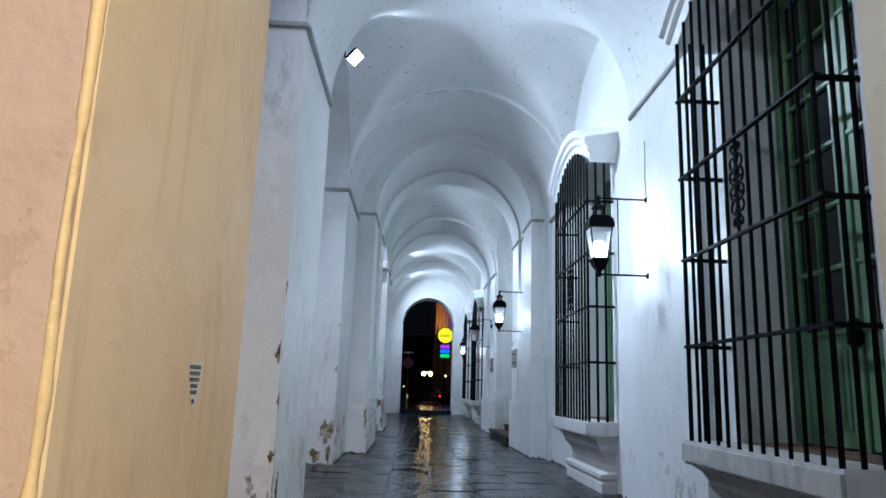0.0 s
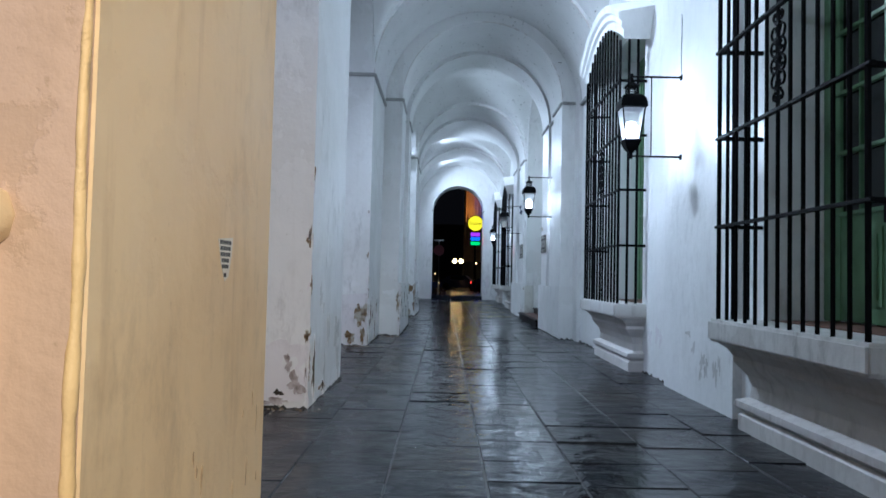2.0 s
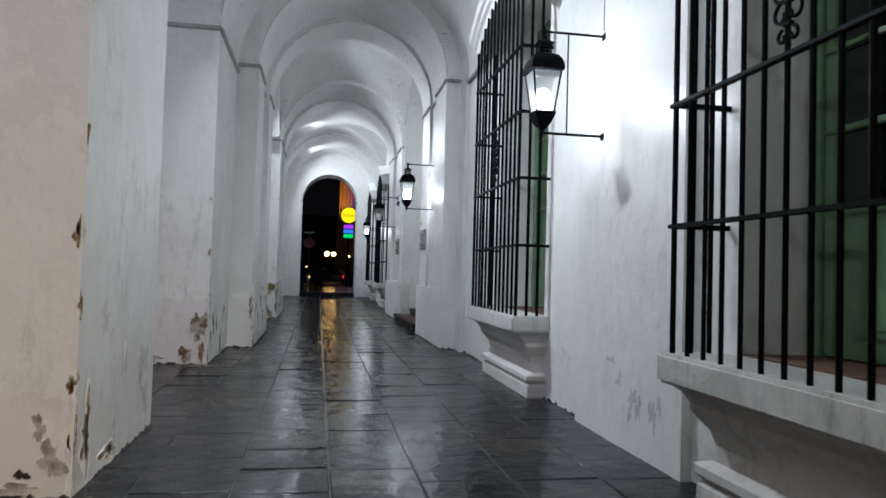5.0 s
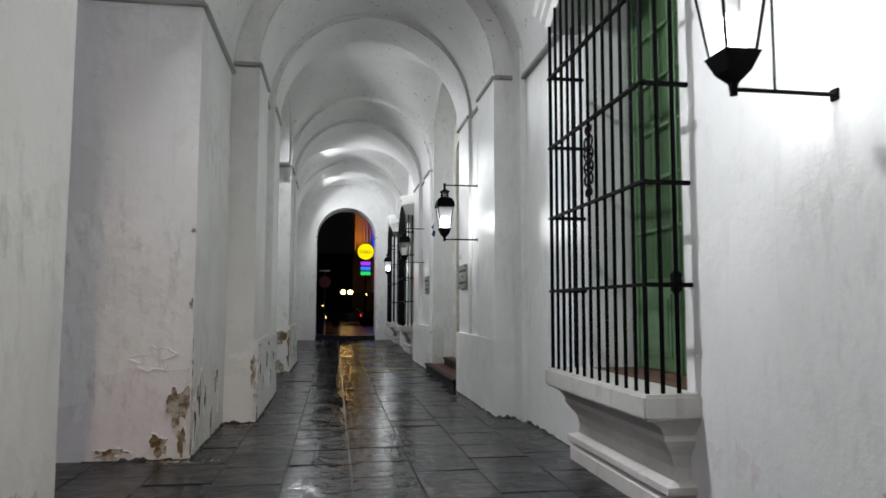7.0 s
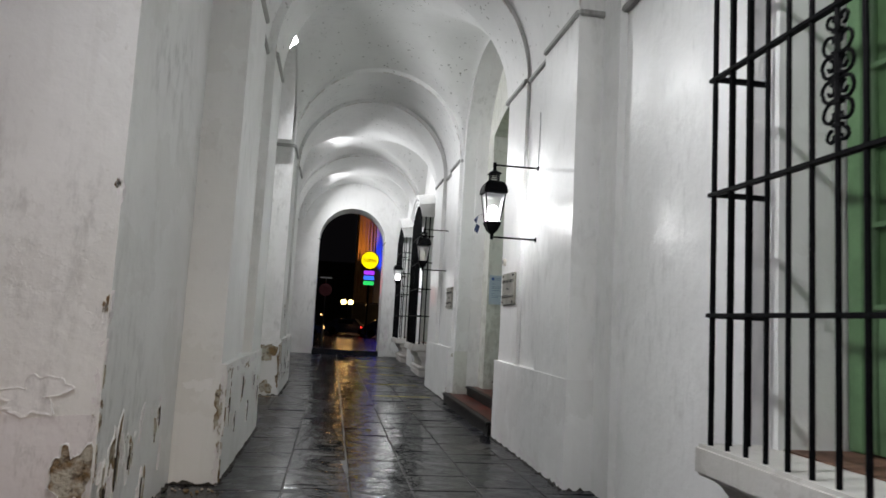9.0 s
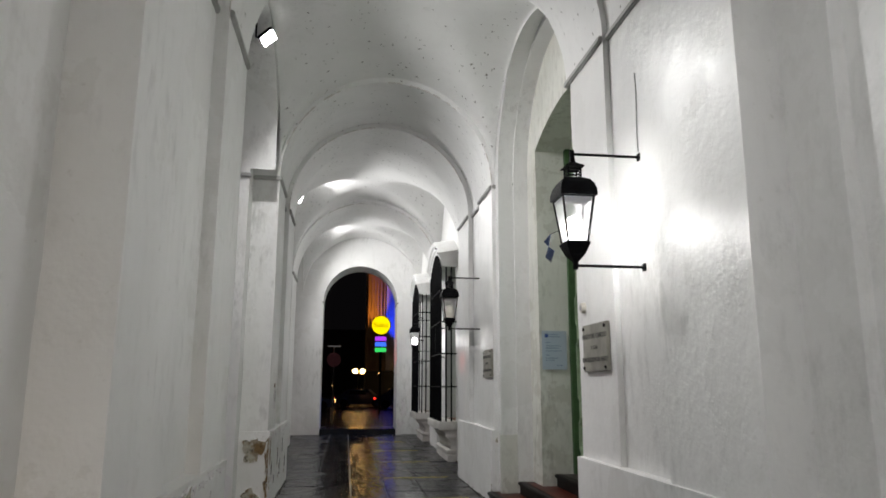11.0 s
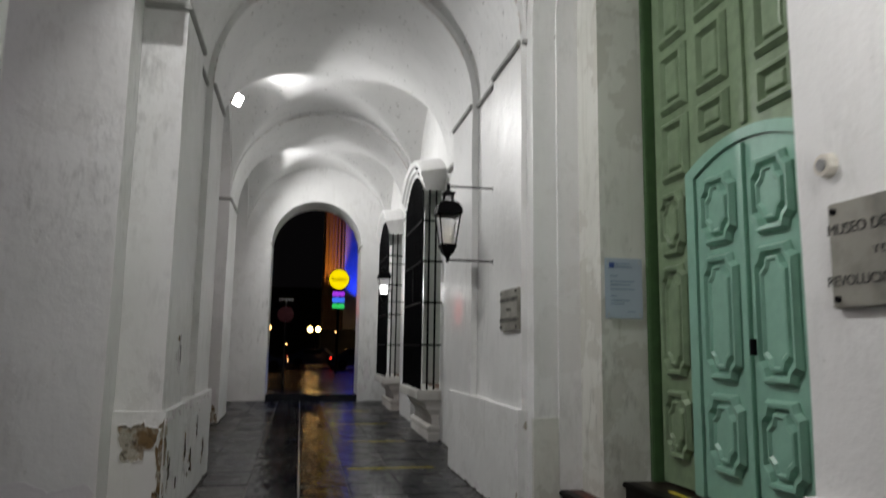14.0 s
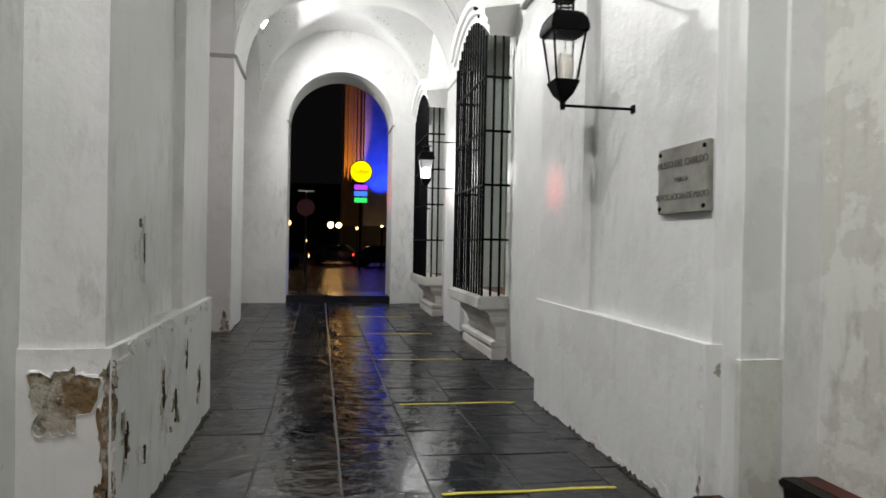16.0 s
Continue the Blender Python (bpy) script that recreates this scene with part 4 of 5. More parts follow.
for k, (w, z) in enumerate(((0.055, 0.042), (0.05, 0.024), (0.048, 0.006), (0.035, -0.012), (0.032, -0.03), (0.012, -0.056))):
    for q in range(4):
        a = -w + 2 * w * q / 4
        part("text_bar", prism_x(bmesh.new(), [(a, z - 0.006), (a + 2 * w / 4 * 0.82, z - 0.006), (a + 2 * w / 4 * 0.82, z + 0.006), (a, z + 0.006)], 0.0019, 0.0026), LETTER, sticker)

# ---- rounded cream ledge on the outer face ----
ledge = group("wall_ledge", (-0.86, 1.25, 0.0), "cream painted half-round pilaster foot with a rounded cap", "pilaster")
part("shaft", lathe(bmesh.new(), [(0.12, -0.05), (0.12, 1.22)], (0, 0), 24), OCHRE, ledge, smooth=True)
part("cap", lathe(bmesh.new(), [(0.12, 1.221), (0.155, 1.25), (0.165, 1.29), (0.15, 1.33), (0.10, 1.355), (0.02, 1.365)], (0, 0), 24), OCHRE, ledge, smooth=True)


# ---- street beyond the end arch ----
tagged(part("threshold", box(-0.58, 1.915, FAR0 + 0.05, FAR1 + 0.25, -0.05, 0.28, 0.02), SLATE), "worn wet stone threshold under the end arch", "threshold", kind="structure")
HEAD = glow("headlight_glow", (1.0, 0.60, 0.22), 18)
GLOBE = glow("street_globe_glow", (1.0, 0.55, 0.2), 6)
YELLOW_SIGN = glow("yellow_sign_glow", (1.0, 0.78, 0.005), 1.2)
PURPLE = glow("purple_sign_glow", (0.35, 0.04, 0.75), 1.3)
BLUE_G = glow("blue_sign_glow", (0.04, 0.16, 0.9), 1.3)
GREEN_G = glow("green_sign_glow", (0.02, 0.55, 0.12), 1.3)
RED_G = glow("red_glow", (1.0, 0.03, 0.02), 6)
WIN_G = glow("lit_window_glow", (1.0, 0.62, 0.25), 1.4)
SIGN_FACE = simple("red_white_sign_face", (0.36, 0.08, 0.10), 0.5)

sub = group("metro_sign", (2.55, 59.0, -0.06), "glowing yellow round metro sign with coloured line plates on a post", "sign")
part("post", rod(bmesh.new(), (0, 0.1, 0), (0, 0.1, 5.2), 0.07), IRON, sub)
part("disc", rod(bmesh.new(), (0, 0.06, 5.80), (0, -0.06, 5.80), 0.62, 32), YELLOW_SIGN, sub, "glowing yellow disc")
part("rim", rod(bmesh.new(), (0, 0.08, 5.80), (0, -0.02, 5.80), 0.67, 32), IRON, sub)
lettering("Subte", 0.42, LETTER, sub, Matrix.Translation((0, -0.07, 5.80)) @ FACE_S, extrude=0.006)
for z, m in ((4.88, PURPLE), (4.50, BLUE_G), (4.12, GREEN_G)):
    part("line_plate", box(-0.38, 0.38, -0.05, 0.05, z - 0.14, z + 0.14, 0.02), m, sub)
rs = group("road_sign", (-0.35, 45.0, -0.06), "round red and white road sign on a thin steel pole", "road sign")
part("pole", rod(bmesh.new(), (0, 0.03, 0), (0, 0.03, 3.6), 0.035), STEEL, rs)
part("plate", rod(bmesh.new(), (0, 0, 2.95), (0, -0.02, 2.95), 0.34, 28), SIGN_FACE, rs)
part("cross_plate", box(-0.3, 0.3, -0.02, 0.0, 3.55, 3.62), STEEL, rs)
twin = group("twin_street_lamp", (1.5, 80.0, -0.06), "distant twin street lamp with two glowing warm globes", "street lamp")
part("post", rod(bmesh.new(), (0, 0, 0), (0, 0, 2.9), 0.07), IRON, twin)
for s in (-1, 1):
    part("arm", rod(bmesh.new(), (0, 0, 2.8), (s * 0.36, 0, 2.85), 0.04), IRON, twin)
    part("globe", lathe(bmesh.new(), [(0.24 * math.sin(math.pi * k / 8) + 0.01, 3.08 - 0.24 * math.cos(math.pi * k / 8)) for k in range(9)], (s * 0.36, 0), 14), HEAD, twin, "glowing warm globe", smooth=True)


def parked_car(x, y, turn, mat):
    t = group("parked_car", (x, y, -0.06), "dark parked car on the wet street at night", "car", "parked cars")
    t.rotation_euler = (0, 0, radians(turn))
    body = [(-2.1, 0.25), (-2.15, 0.75), (-1.2, 0.9), (-0.6, 1.42), (0.9, 1.45), (1.7, 0.95), (2.1, 0.85), (2.1, 0.25)]
    part("body", prism_x(bmesh.new(), body, -0.88, 0.88), mat, t)
    part("side_glass", box(-0.89, 0.89, -0.5, 0.9, 0.98, 1.36, 0.02), DARK_PANE, t)
    for s in (-1, 1):
        part("headlight", rod(bmesh.new(), (s * 0.62, -2.10, 0.68), (s * 0.62, -2.16, 0.68), 0.09, 12), GLOBE, t)
        part("tail_light", box(s * 0.7 - 0.12, s * 0.7 + 0.12, 2.09, 2.12, 0.7, 0.82), RED_G, t)
        for yy in (-1.3, 1.3):
            part("wheel", rod(bmesh.new(), (s * 0.9, yy, 0.33), (s * 0.7, yy, 0.33), 0.33, 16), IRON, t)


for x, y, a in ((-2.6, 62, 90), (1.6, 70, 80), (-4.0, 76, 0), (4.6, 66, 90)):
    parked_car(x, y, a, NAVY)


def street_globe(x, y, z, r):
    t = group("street_lamp", (x, y, -0.06), "distant street lamp with a glowing warm globe", "street lamp", "street lamps")
    part("post", rod(bmesh.new(), (0, 0, 0), (0, 0, z), 0.06), IRON, t)
    part("globe", lathe(bmesh.new(), [(r * math.sin(math.pi * k / 8) + 0.01, z + r - r * math.cos(math.pi * k / 8)) for k in range(9)], (0, 0), 14), GLOBE, t, smooth=True)


for x, y, z, r in ((-1.9, 66, 2.7, 0.17), (-5.0, 96, 3.2, 0.12), (3.9, 88, 2.9, 0.12), (-1.5, 110, 1.6, 0.1), (4.1, 62, 2.6, 0.07)):
    street_globe(x, y, z, r)


def facade(name, x0, x1, y0, y1, h, mat, lit, label):
    t = group(name, ((x0 + x1) / 2, (y0 + y1) / 2, -0.06), label, "building")
    hx, hy = (x1 - x0) / 2, (y1 - y0) / 2
    part("wall", box(-hx, hx, -hy, hy, 0, h), mat, t)
    part("roof", box(-hx - 0.3, hx + 0.3, -hy - 0.3, hy + 0.3, h, h + 0.4), mat, t)
    r = random.Random(int(h * 10))
    s = -1 if x0 > 0 else 1
    fx = s * hx
    for k in range(int((y1 - y0) / 3.2)):
        for fl in range(int(h / 3.6)):
            y = -hy + 1.6 + 3.2 * k
            z = 1.2 + 3.6 * fl
            on = r.random() < lit
            part("window", box(min(fx, fx + s * 0.05), max(fx, fx + s * 0.05), y - 0.6, y + 0.6, z, z + 1.9), WIN_G if on else DARK_PANE, t)
    return t


facade("street_building", 8.0, 20.0, 70, 150, 16, NIGHT_WALL, 0.10, "dark street building with a few lit windows at night")
facade("street_building", -22.0, -9.0, 48, 150, 20, NIGHT_WALL, 0.03, "dark street building with unlit windows at night")
far = group("distant_building", (-4, 170, -0.06), "dark distant building closing the street", "building")
part("wall", box(-30, 40, 0, 12, 0, 14), NIGHT_WALL, far)

# tall bank-like tower front with lit stone fins, and a blue-lit wall beside it
tower = group("fin_building", (5.2, 96.0, -0.06), "tall stone building with orange-lit vertical fins", "building")
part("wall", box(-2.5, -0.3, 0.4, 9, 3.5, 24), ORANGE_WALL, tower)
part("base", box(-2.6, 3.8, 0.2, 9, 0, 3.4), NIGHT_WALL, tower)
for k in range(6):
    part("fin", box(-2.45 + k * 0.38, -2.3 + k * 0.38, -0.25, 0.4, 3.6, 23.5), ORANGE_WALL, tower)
blue = group("blue_wall", (7.4, 95.5, -0.06), "tall blank wall washed with blue light", "building")
part("wall", box(-2.45, 2.2, 0.2, 8, 3.5, 22), simple("pale_stucco", (0.5, 0.5, 0.55), 0.7, scale=1), blue)


def wash(name, loc, target, watts, color, size):
    d = bpy.data.lights.new(name, "SPOT")
    d.energy, d.color, d.spot_size, d.spot_blend, d.shadow_soft_size = watts, color, radians(size), 0.6, 0.1
    ob = new(name, d)
    ob.matrix_world = look(loc, target)


wash("facade_uplight", (3.3, 92.6, 3.6), (3.5, 96.2, 13), 7000, (1.0, 0.40, 0.09), 26)
wash("blue_uplight", (6.9, 91.8, 3.7), (6.7, 95.8, 11), 7000, (0.01, 0.05, 1.0), 44)
wash("blue_threshold_light", (2.2, 39.5, 4.2), (0.7, 35.6, 0.2), 420, (0.06, 0.16, 1.0), 40)
wash("red_signal_light", (-1.6, 46.0, 3.0), (1.95, 35.1, 3.2), 260, (1.0, 0.06, 0.06), 9)
wash("red_signal_light", (-14.0, 35.4, 3.4), (2.40, 23.72, 2.14), 6000, (1.0, 0.06, 0.06), 1.4)
signal = group("traffic_light", (-1.9, 46.1, -0.06), "dark traffic light with a red lamp on a thin pole", "traffic light")
part("pole", rod(bmesh.new(), (0, 0, 0), (0, 0, 2.7), 0.05), IRON, signal)
part("housing", box(-0.16, 0.16, -0.12, 0.1, 2.5, 3.45, 0.03), IRON, signal)
part("red_lamp", rod(bmesh.new(), (0, -0.12, 3.28), (0, -0.14, 3.28), 0.10, 16), RED_G, signal)


# ---- broken and peeling plaster on the pier bases ----
PEEL = plaster("old_lilac_undercoat", (0.77, 0.75, 0.76), (0.69, 0.66, 0.67), (0.45, 0.40, 0.37), 0.7, relief=0.2)
FLAKE = plaster("fresh_white_patch", (0.82, 0.82, 0.82), (0.78, 0.78, 0.78), (0.66, 0.66, 0.64), 0.5)
PALE = simple("crumbling_pale_render", (0.56, 0.51, 0.50), 0.85, scale=14, relief=1.0, darker=(0.20, 0.16, 0.14))
# near-black colour that paints in the shade of plaster cracks and small holes
DARK_GAP = simple("dark_slit_shade", (0.045, 0.036, 0.026), 0.95, vary=0.5, scale=30, relief=0.5)
wear = random.Random(21)


def blob(cu, cz, w, h, rough=0.35, n=60):
    ph = [wear.uniform(0, 6.3) for _ in range(4)]
    pts = []
    for k in range(n):
        a = 2 * math.pi * k / n
        r = 1 + rough * (0.5 * math.sin(2 * a + ph[0]) + 0.4 * math.sin(3 * a + ph[1]) + 0.35 * math.sin(5 * a + ph[2]) + 0.22 * math.sin(9 * a + ph[3]) + 0.12 * math.sin(17 * a + ph[0])) + wear.uniform(-0.045, 0.045)
        pts.append((cu + w / 2 * r * math.cos(a), max(0.004, cz + h / 2 * r * math.sin(a))))
    return pts


def patch(parent, face, at, cu, cz, w, h, mat, lift=0.005, name="worn_patch", rough=0.35):
    """face S: a surface that looks towards -y at y = at; face E: towards +x at x = at; face W: towards -x."""
    co = [v.co for v in parent.data.vertices]
    axis = 0 if face == "S" else 1
    lo, hi = min(c[axis] for c in co) + 0.006, max(c[axis] for c in co) - 0.014
    top = max(c[2] for c in co) - 0.012
    keep = lambda q: [(min(max(u, lo), hi), min(max(z, 0.004), top)) for u, z in q]
    pts = keep(blob(cu, cz, w, h, rough))
    inner = [(cu + (u - cu) * 0.86, cz + (z - cz) * 0.86) for u, z in pts]
    if face == "S":
        f = lambda d, q: [(u, at - d, z) for u, z in q]
    else:
        sg = 1 if face == "E" else -1
        f = lambda d, q: [(at + sg * d, u, z) for u, z in q]
    if mat in (SPALL, PALE) and w > 0.08:
        lip = [(cu + (u - cu) * 1.09 + wear.uniform(-0.008, 0.008), max(0.004, cz + (z - cz) * 1.08 + wear.uniform(-0.008, 0.008))) for u, z in pts]
        lip = keep(lip)
        edge = [(cu + (u - cu) * 1.03, cz + (z - cz) * 1.03) for u, z in pts]
        part("paint_lip", loft(bmesh.new(), [f(-0.012, lip), f(lift * 0.55, lip), f(lift * 0.95, edge), f(-0.012, pts)], close=False), FLAKE, parent)
        lift *= 0.5
    bm = loft(bmesh.new(), [f(-0.012, pts), f(lift, pts), f(lift * 0.6, inner)])
    return part(name, bm, mat, parent)


def crack(parent, face, at, u, z0, z1, w):
    """A narrow flaked strip with a few smaller flakes beside it."""
    patch(parent, face, at, u, (z0 + z1) / 2, w * wear.uniform(1.4, 3.2), (z1 - z0) * wear.uniform(0.35, 0.7), wear.choice((SPALL, PEEL, SPALL)), 0.010, "flake", 0.75)
    # crack shade put in as a narrow dark patch, slightly proud of the flake
    tall = (z1 - z0) * wear.uniform(0.25, 0.5)
    patch(parent, face, at, u + w * 0.25, (z0 + z1) / 2, max(0.012, w * 0.3), tall, DARK_GAP, 0.0125, "slit", 0.6)
    for k in range(3):
        patch(parent, face, at, u + wear.gauss(0, 0.09), wear.uniform(z0, z1), wear.uniform(0.015, 0.05), wear.uniform(0.02, 0.07), wear.choice((SPALL, PEEL, FLAKE)), 0.009, "flake", 0.6)


ob = bpy.data.objects
P1, P2, P3, P4 = ob["wall_west_1"], ob["wall_west_2"], ob["wall_west_3"], ob["wall_west_4"]
# first pier
patch(P1, "S", 6.22, -1.56, 0.30, 0.9, 0.6, PEEL)
patch(P1, "S", 6.216, -1.21, 0.22, 0.12, 0.18, PALE, 0.008, rough=0.6)
# small holes: their shade is painted as near-black spots
patch(P1, "S", 6.216, -1.52, 0.47, 0.05, 0.04, DARK_GAP, 0.007, rough=0.4)
patch(P1, "S", 6.216, -1.42, 0.06, 0.26, 0.06, PALE, 0.008, rough=0.6)
patch(P1, "S", 6.216, -1.36, 0.14, 0.07, 0.05, DARK_GAP, 0.007, rough=0.5)
# thin near-black strip along the pier foot
patch(P1, "S", 6.216, -1.55, 0.010, 0.55, 0.024, DARK_GAP, 0.007, rough=0.4)
patch(P1, "S", 6.216, -1.28, 0.40, 0.06, 0.12, PALE, 0.008, rough=0.7)
crack(P1, "E", -1.10, 6.42, 0.05, 0.55, 0.06)
crack(P1, "E", -1.10, 6.9, 0.02, 0.2, 0.10)
# second pier
patch(P2, "S", 11.90, -1.80, 0.42, 1.35, 0.92, PEEL, rough=0.3)
patch(P2, "S", 11.896, -1.58, 0.98, 0.36, 0.2, FLAKE, 0.009, rough=0.5)
patch(P2, "S", 11.896, -1.33, 0.52, 0.18, 0.40, SPALL, 0.012, rough=0.45)
patch(P2, "S", 11.896, -1.50, 0.14, 0.17, 0.18, SPALL, 0.012, rough=0.4)
patch(P2, "S", 11.896, -1.29, 0.18, 0.09, 0.22, SPALL, 0.012, rough=0.45)
patch(P2, "S", 11.896, -1.95, 0.07, 0.3, 0.09, SPALL, 0.011, rough=0.5)
for y, a, b in ((12.1, 0.1, 0.6), (12.6, 0.3, 0.7), (13.0, 0.05, 0.35), (13.4, 0.5, 0.85), (12.3, 0.2, 0.9)):
    crack(P2, "E", -1.21, y, a, b, 0.07)
pl = [c for c in PIER_L1.children if c.name.startswith("plinth")][0]
patch(pl, "S", 14.03, -0.84, 0.66, 0.09, 0.3, SPALL, 0.014, rough=0.5)
patch(pl, "S", 14.03, -1.02, 0.86, 0.2, 0.12, FLAKE, 0.006, rough=0.5)
patch(pl, "E", -0.80, 14.05, 0.60, 0.20, 0.26, SPALL, 0.013, rough=0.5)
for y, a, b in ((14.35, 0.45, 0.85), (14.8, 0.3, 0.6), (15.3, 0.5, 0.95), (15.9, 0.2, 0.6), (16.4, 0.5, 0.9), (16.9, 0.3, 0.7)):
    crack(pl, "E", -0.80, y, a, b, 0.07)
patch(pl, "E", -0.80, 15.6, 0.95, 0.3, 0.12, SPALL, 0.013, rough=0.6)
# third pier
patch(P3, "S", 20.62, -1.75, 0.25, 1.0, 0.55, PEEL)
patch(P3, "S", 20.616, -1.45, 0.12, 0.40, 0.16, PALE, 0.009, rough=0.6)
# low near-black strip at this pier's foot
patch(P3, "S", 20.616, -1.62, 0.012, 0.50, 0.03, DARK_GAP, 0.007, rough=0.5)
pl = [c for c in PIER_L2.children if c.name.startswith("plinth")][0]
patch(pl, "S", 20.97, -1.03, 0.80, 0.26, 0.36, SPALL, 0.012, rough=0.35)
patch(pl, "S", 20.97, -1.04, 0.16, 0.22, 0.24, SPALL, 0.012, rough=0.3)
patch(pl, "S", 20.97, -0.83, 0.62, 0.06, 0.34, SPALL, 0.013, rough=0.6)
patch(pl, "S", 20.97, -0.84, 0.3, 0.05, 0.2, SPALL, 0.013, rough=0.6)
for y, a, b in ((21.2, 0.3, 0.75), (21.6, 0.2, 0.5), (22.1, 0.35, 0.8), (22.5, 0.25, 0.6), (22.9, 0.5, 0.9), (23.5, 0.2, 0.6)):
    crack(pl, "E", -0.80, y, a, b, 0.08)
patch(pl, "E", -0.80, 22.3, 0.5, 0.22, 0.34, PEEL, 0.006, rough=0.5)
crack(PIER_L2, "E", -0.84, 21.7, 1.3, 1.75, 0.04)
patch(P4, "S", 29.40, -1.55, 0.5, 0.5, 0.5, PEEL)
patch(P4, "S", 29.396, -1.34, 0.2, 0.16, 0.24, SPALL, 0.013, rough=0.6)
end = ob["wall_north"]
patch(end, "S", FAR0, 2.15, 0.9, 0.22, 0.4, PEEL, rough=0.6)
patch(end, "S", FAR0, 2.05, 0.45, 0.2, 0.3, PEEL, rough=0.6)
patch(end, "S", FAR0, -0.75, 0.22, 0.2, 0.2, PEEL, rough=0.6)
# brown scrapes low on the ochre reveal
SCRAPE = simple("brown_scrape", (0.56, 0.41, 0.23), 0.8, vary=0.5, scale=25, relief=0.4)
for k in range(30):
    z = 0.02 + 0.78 * wear.random() ** 1.4
    y = wear.uniform(1.38, 2.58)
    patch(near_wall, "E", -0.575, y, z, wear.uniform(0.005, 0.016), wear.uniform(0.02, 0.08), SCRAPE, 0.0014, "scrape", 0.6)
# grey rubbed marks low on the pilaster under the first lantern and on the first pier
RUB = plaster("grey_rubbed_marks", (0.66, 0.65, 0.63), (0.50, 0.49, 0.47), (0.34, 0.33, 0.31), 0.6)
e1 = ob["wall_east_pilaster_1"]
for y, z, w, h in ((7.35, 0.66, 0.10, 0.06), (7.2, 0.52, 0.10, 0.08), (6.95, 0.42, 0.10, 0.14), (6.85, 0.36, 0.07, 0.16), (6.62, 0.36, 0.09, 0.2), (6.52, 0.44, 0.05, 0.14), (7.0, 0.28, 0.05, 0.10)):
    patch(e1, "W", 2.64, y, z, w, h, RUB, 0.0015, "scuff", 0.8)
for k in range(10):
    patch(P1, "E", -1.10, wear.uniform(6.5, 8.0), wear.uniform(0.15, 1.0), wear.uniform(0.06, 0.16), wear.uniform(0.08, 0.28), RUB, 0.004, "scuff", 0.8)
# scuffs on the east wall and portal reveal
e2 = ob["wall_east_2"]
for y, z, w, h in ((9.0, 0.5, 0.14, 0.2), (8.7, 0.55, 0.10, 0.26), (8.55, 0.5, 0.07, 0.2), (8.3, 0.35, 0.05, 0.2)):
    patch(e2, "W", XW, y, z, w, h, PEEL, 0.002, "scuff", 0.7)

# fallen plaster at the foot of the piers
for yb, xb, n in ((20.85, -1.0, 60), (11.8, -1.3, 40), (6.2, -1.35, 25), (13.85, -0.95, 25)):
    bm = bmesh.new()
    for k in range(n):
        x, y = xb + wear.gauss(0, 0.16), yb - abs(wear.gauss(0, 0.07))
        r = wear.uniform(0.004, 0.016)
        ring = lambda s, z: [(x + r * s * math.cos(a + k), y + r * s * math.sin(a + k), z) for a in (0, 1.2, 2.3, 3.4, 4.9)]
        loft(bm, [ring(1.0, 0.0), ring(0.9, r * 0.7), ring(0.4, r)])
    tagged(part("plaster_crumbs", bm, SPALL), "small fallen crumbs of plaster at the pier foot", "rubble", kind="stuff")

# chipped top edges of the plinths
for pier, face_x in ((PIER_L1, -0.80), (PIER_L2, -0.80)):
    pl = [c for c in pier.children if c.name.startswith("plinth")][0]
    y_start = 14.1 if pier is PIER_L1 else 21.1
    for k in range(9):
        y = y_start + k * 0.34 + wear.uniform(-0.1, 0.1)
        patch(pl, "E", face_x, y, wear.uniform(0.96, 1.02), wear.uniform(0.08, 0.26), wear.uniform(0.03, 0.08), wear.choice((SPALL, PEEL, PEEL)), 0.010, "chipped_edge", 0.7)
for pier, y_start in ((PIER_R1, 14.1), (PIER_R2, 21.1)):
    pl = [c for c in pier.children if c.name.startswith("plinth")][0]
    for k in range(6):
        patch(pl, "W", 2.365, y_start + k * 0.5 + wear.uniform(-0.1, 0.1), wear.uniform(0.02, 0.08), wear.uniform(0.1, 0.35), wear.uniform(0.03, 0.09), PEEL, 0.003, "scuff", 0.7)
for k in range(8):
    y = 12.0 + k * 0.22
    patch(P2, "E", -1.21, y, wear.uniform(0.05, 0.7), wear.uniform(0.03, 0.09), wear.uniform(0.06, 0.25), wear.choice((SPALL, PEEL)), 0.010, "flake", 0.7)

# knocked corners
for own, s_at, e_at, z1, n in ((P1, 6.22, -1.10, 2.4, 12), (P2, 11.90, -1.21, 2.4, 14)):
    y0 = min(v.co[1] for v in own.data.vertices)
    for k in range(n):
        z = 0.05 + (z1 - 0.05) * wear.random() ** 1.8
        patch(own, "S", s_at, e_at - 0.02, z, wear.uniform(0.02, 0.05), wear.uniform(0.03, 0.13), wear.choice((SPALL, PEEL, FLAKE)), 0.006, "chipped_edge", 0.7)
        patch(own, "E", e_at, s_at + 0.02, z + wear.uniform(-0.05, 0.05), wear.uniform(0.02, 0.05), wear.uniform(0.03, 0.13), wear.choice((SPALL, PEEL)), 0.006, "chipped_edge", 0.7)
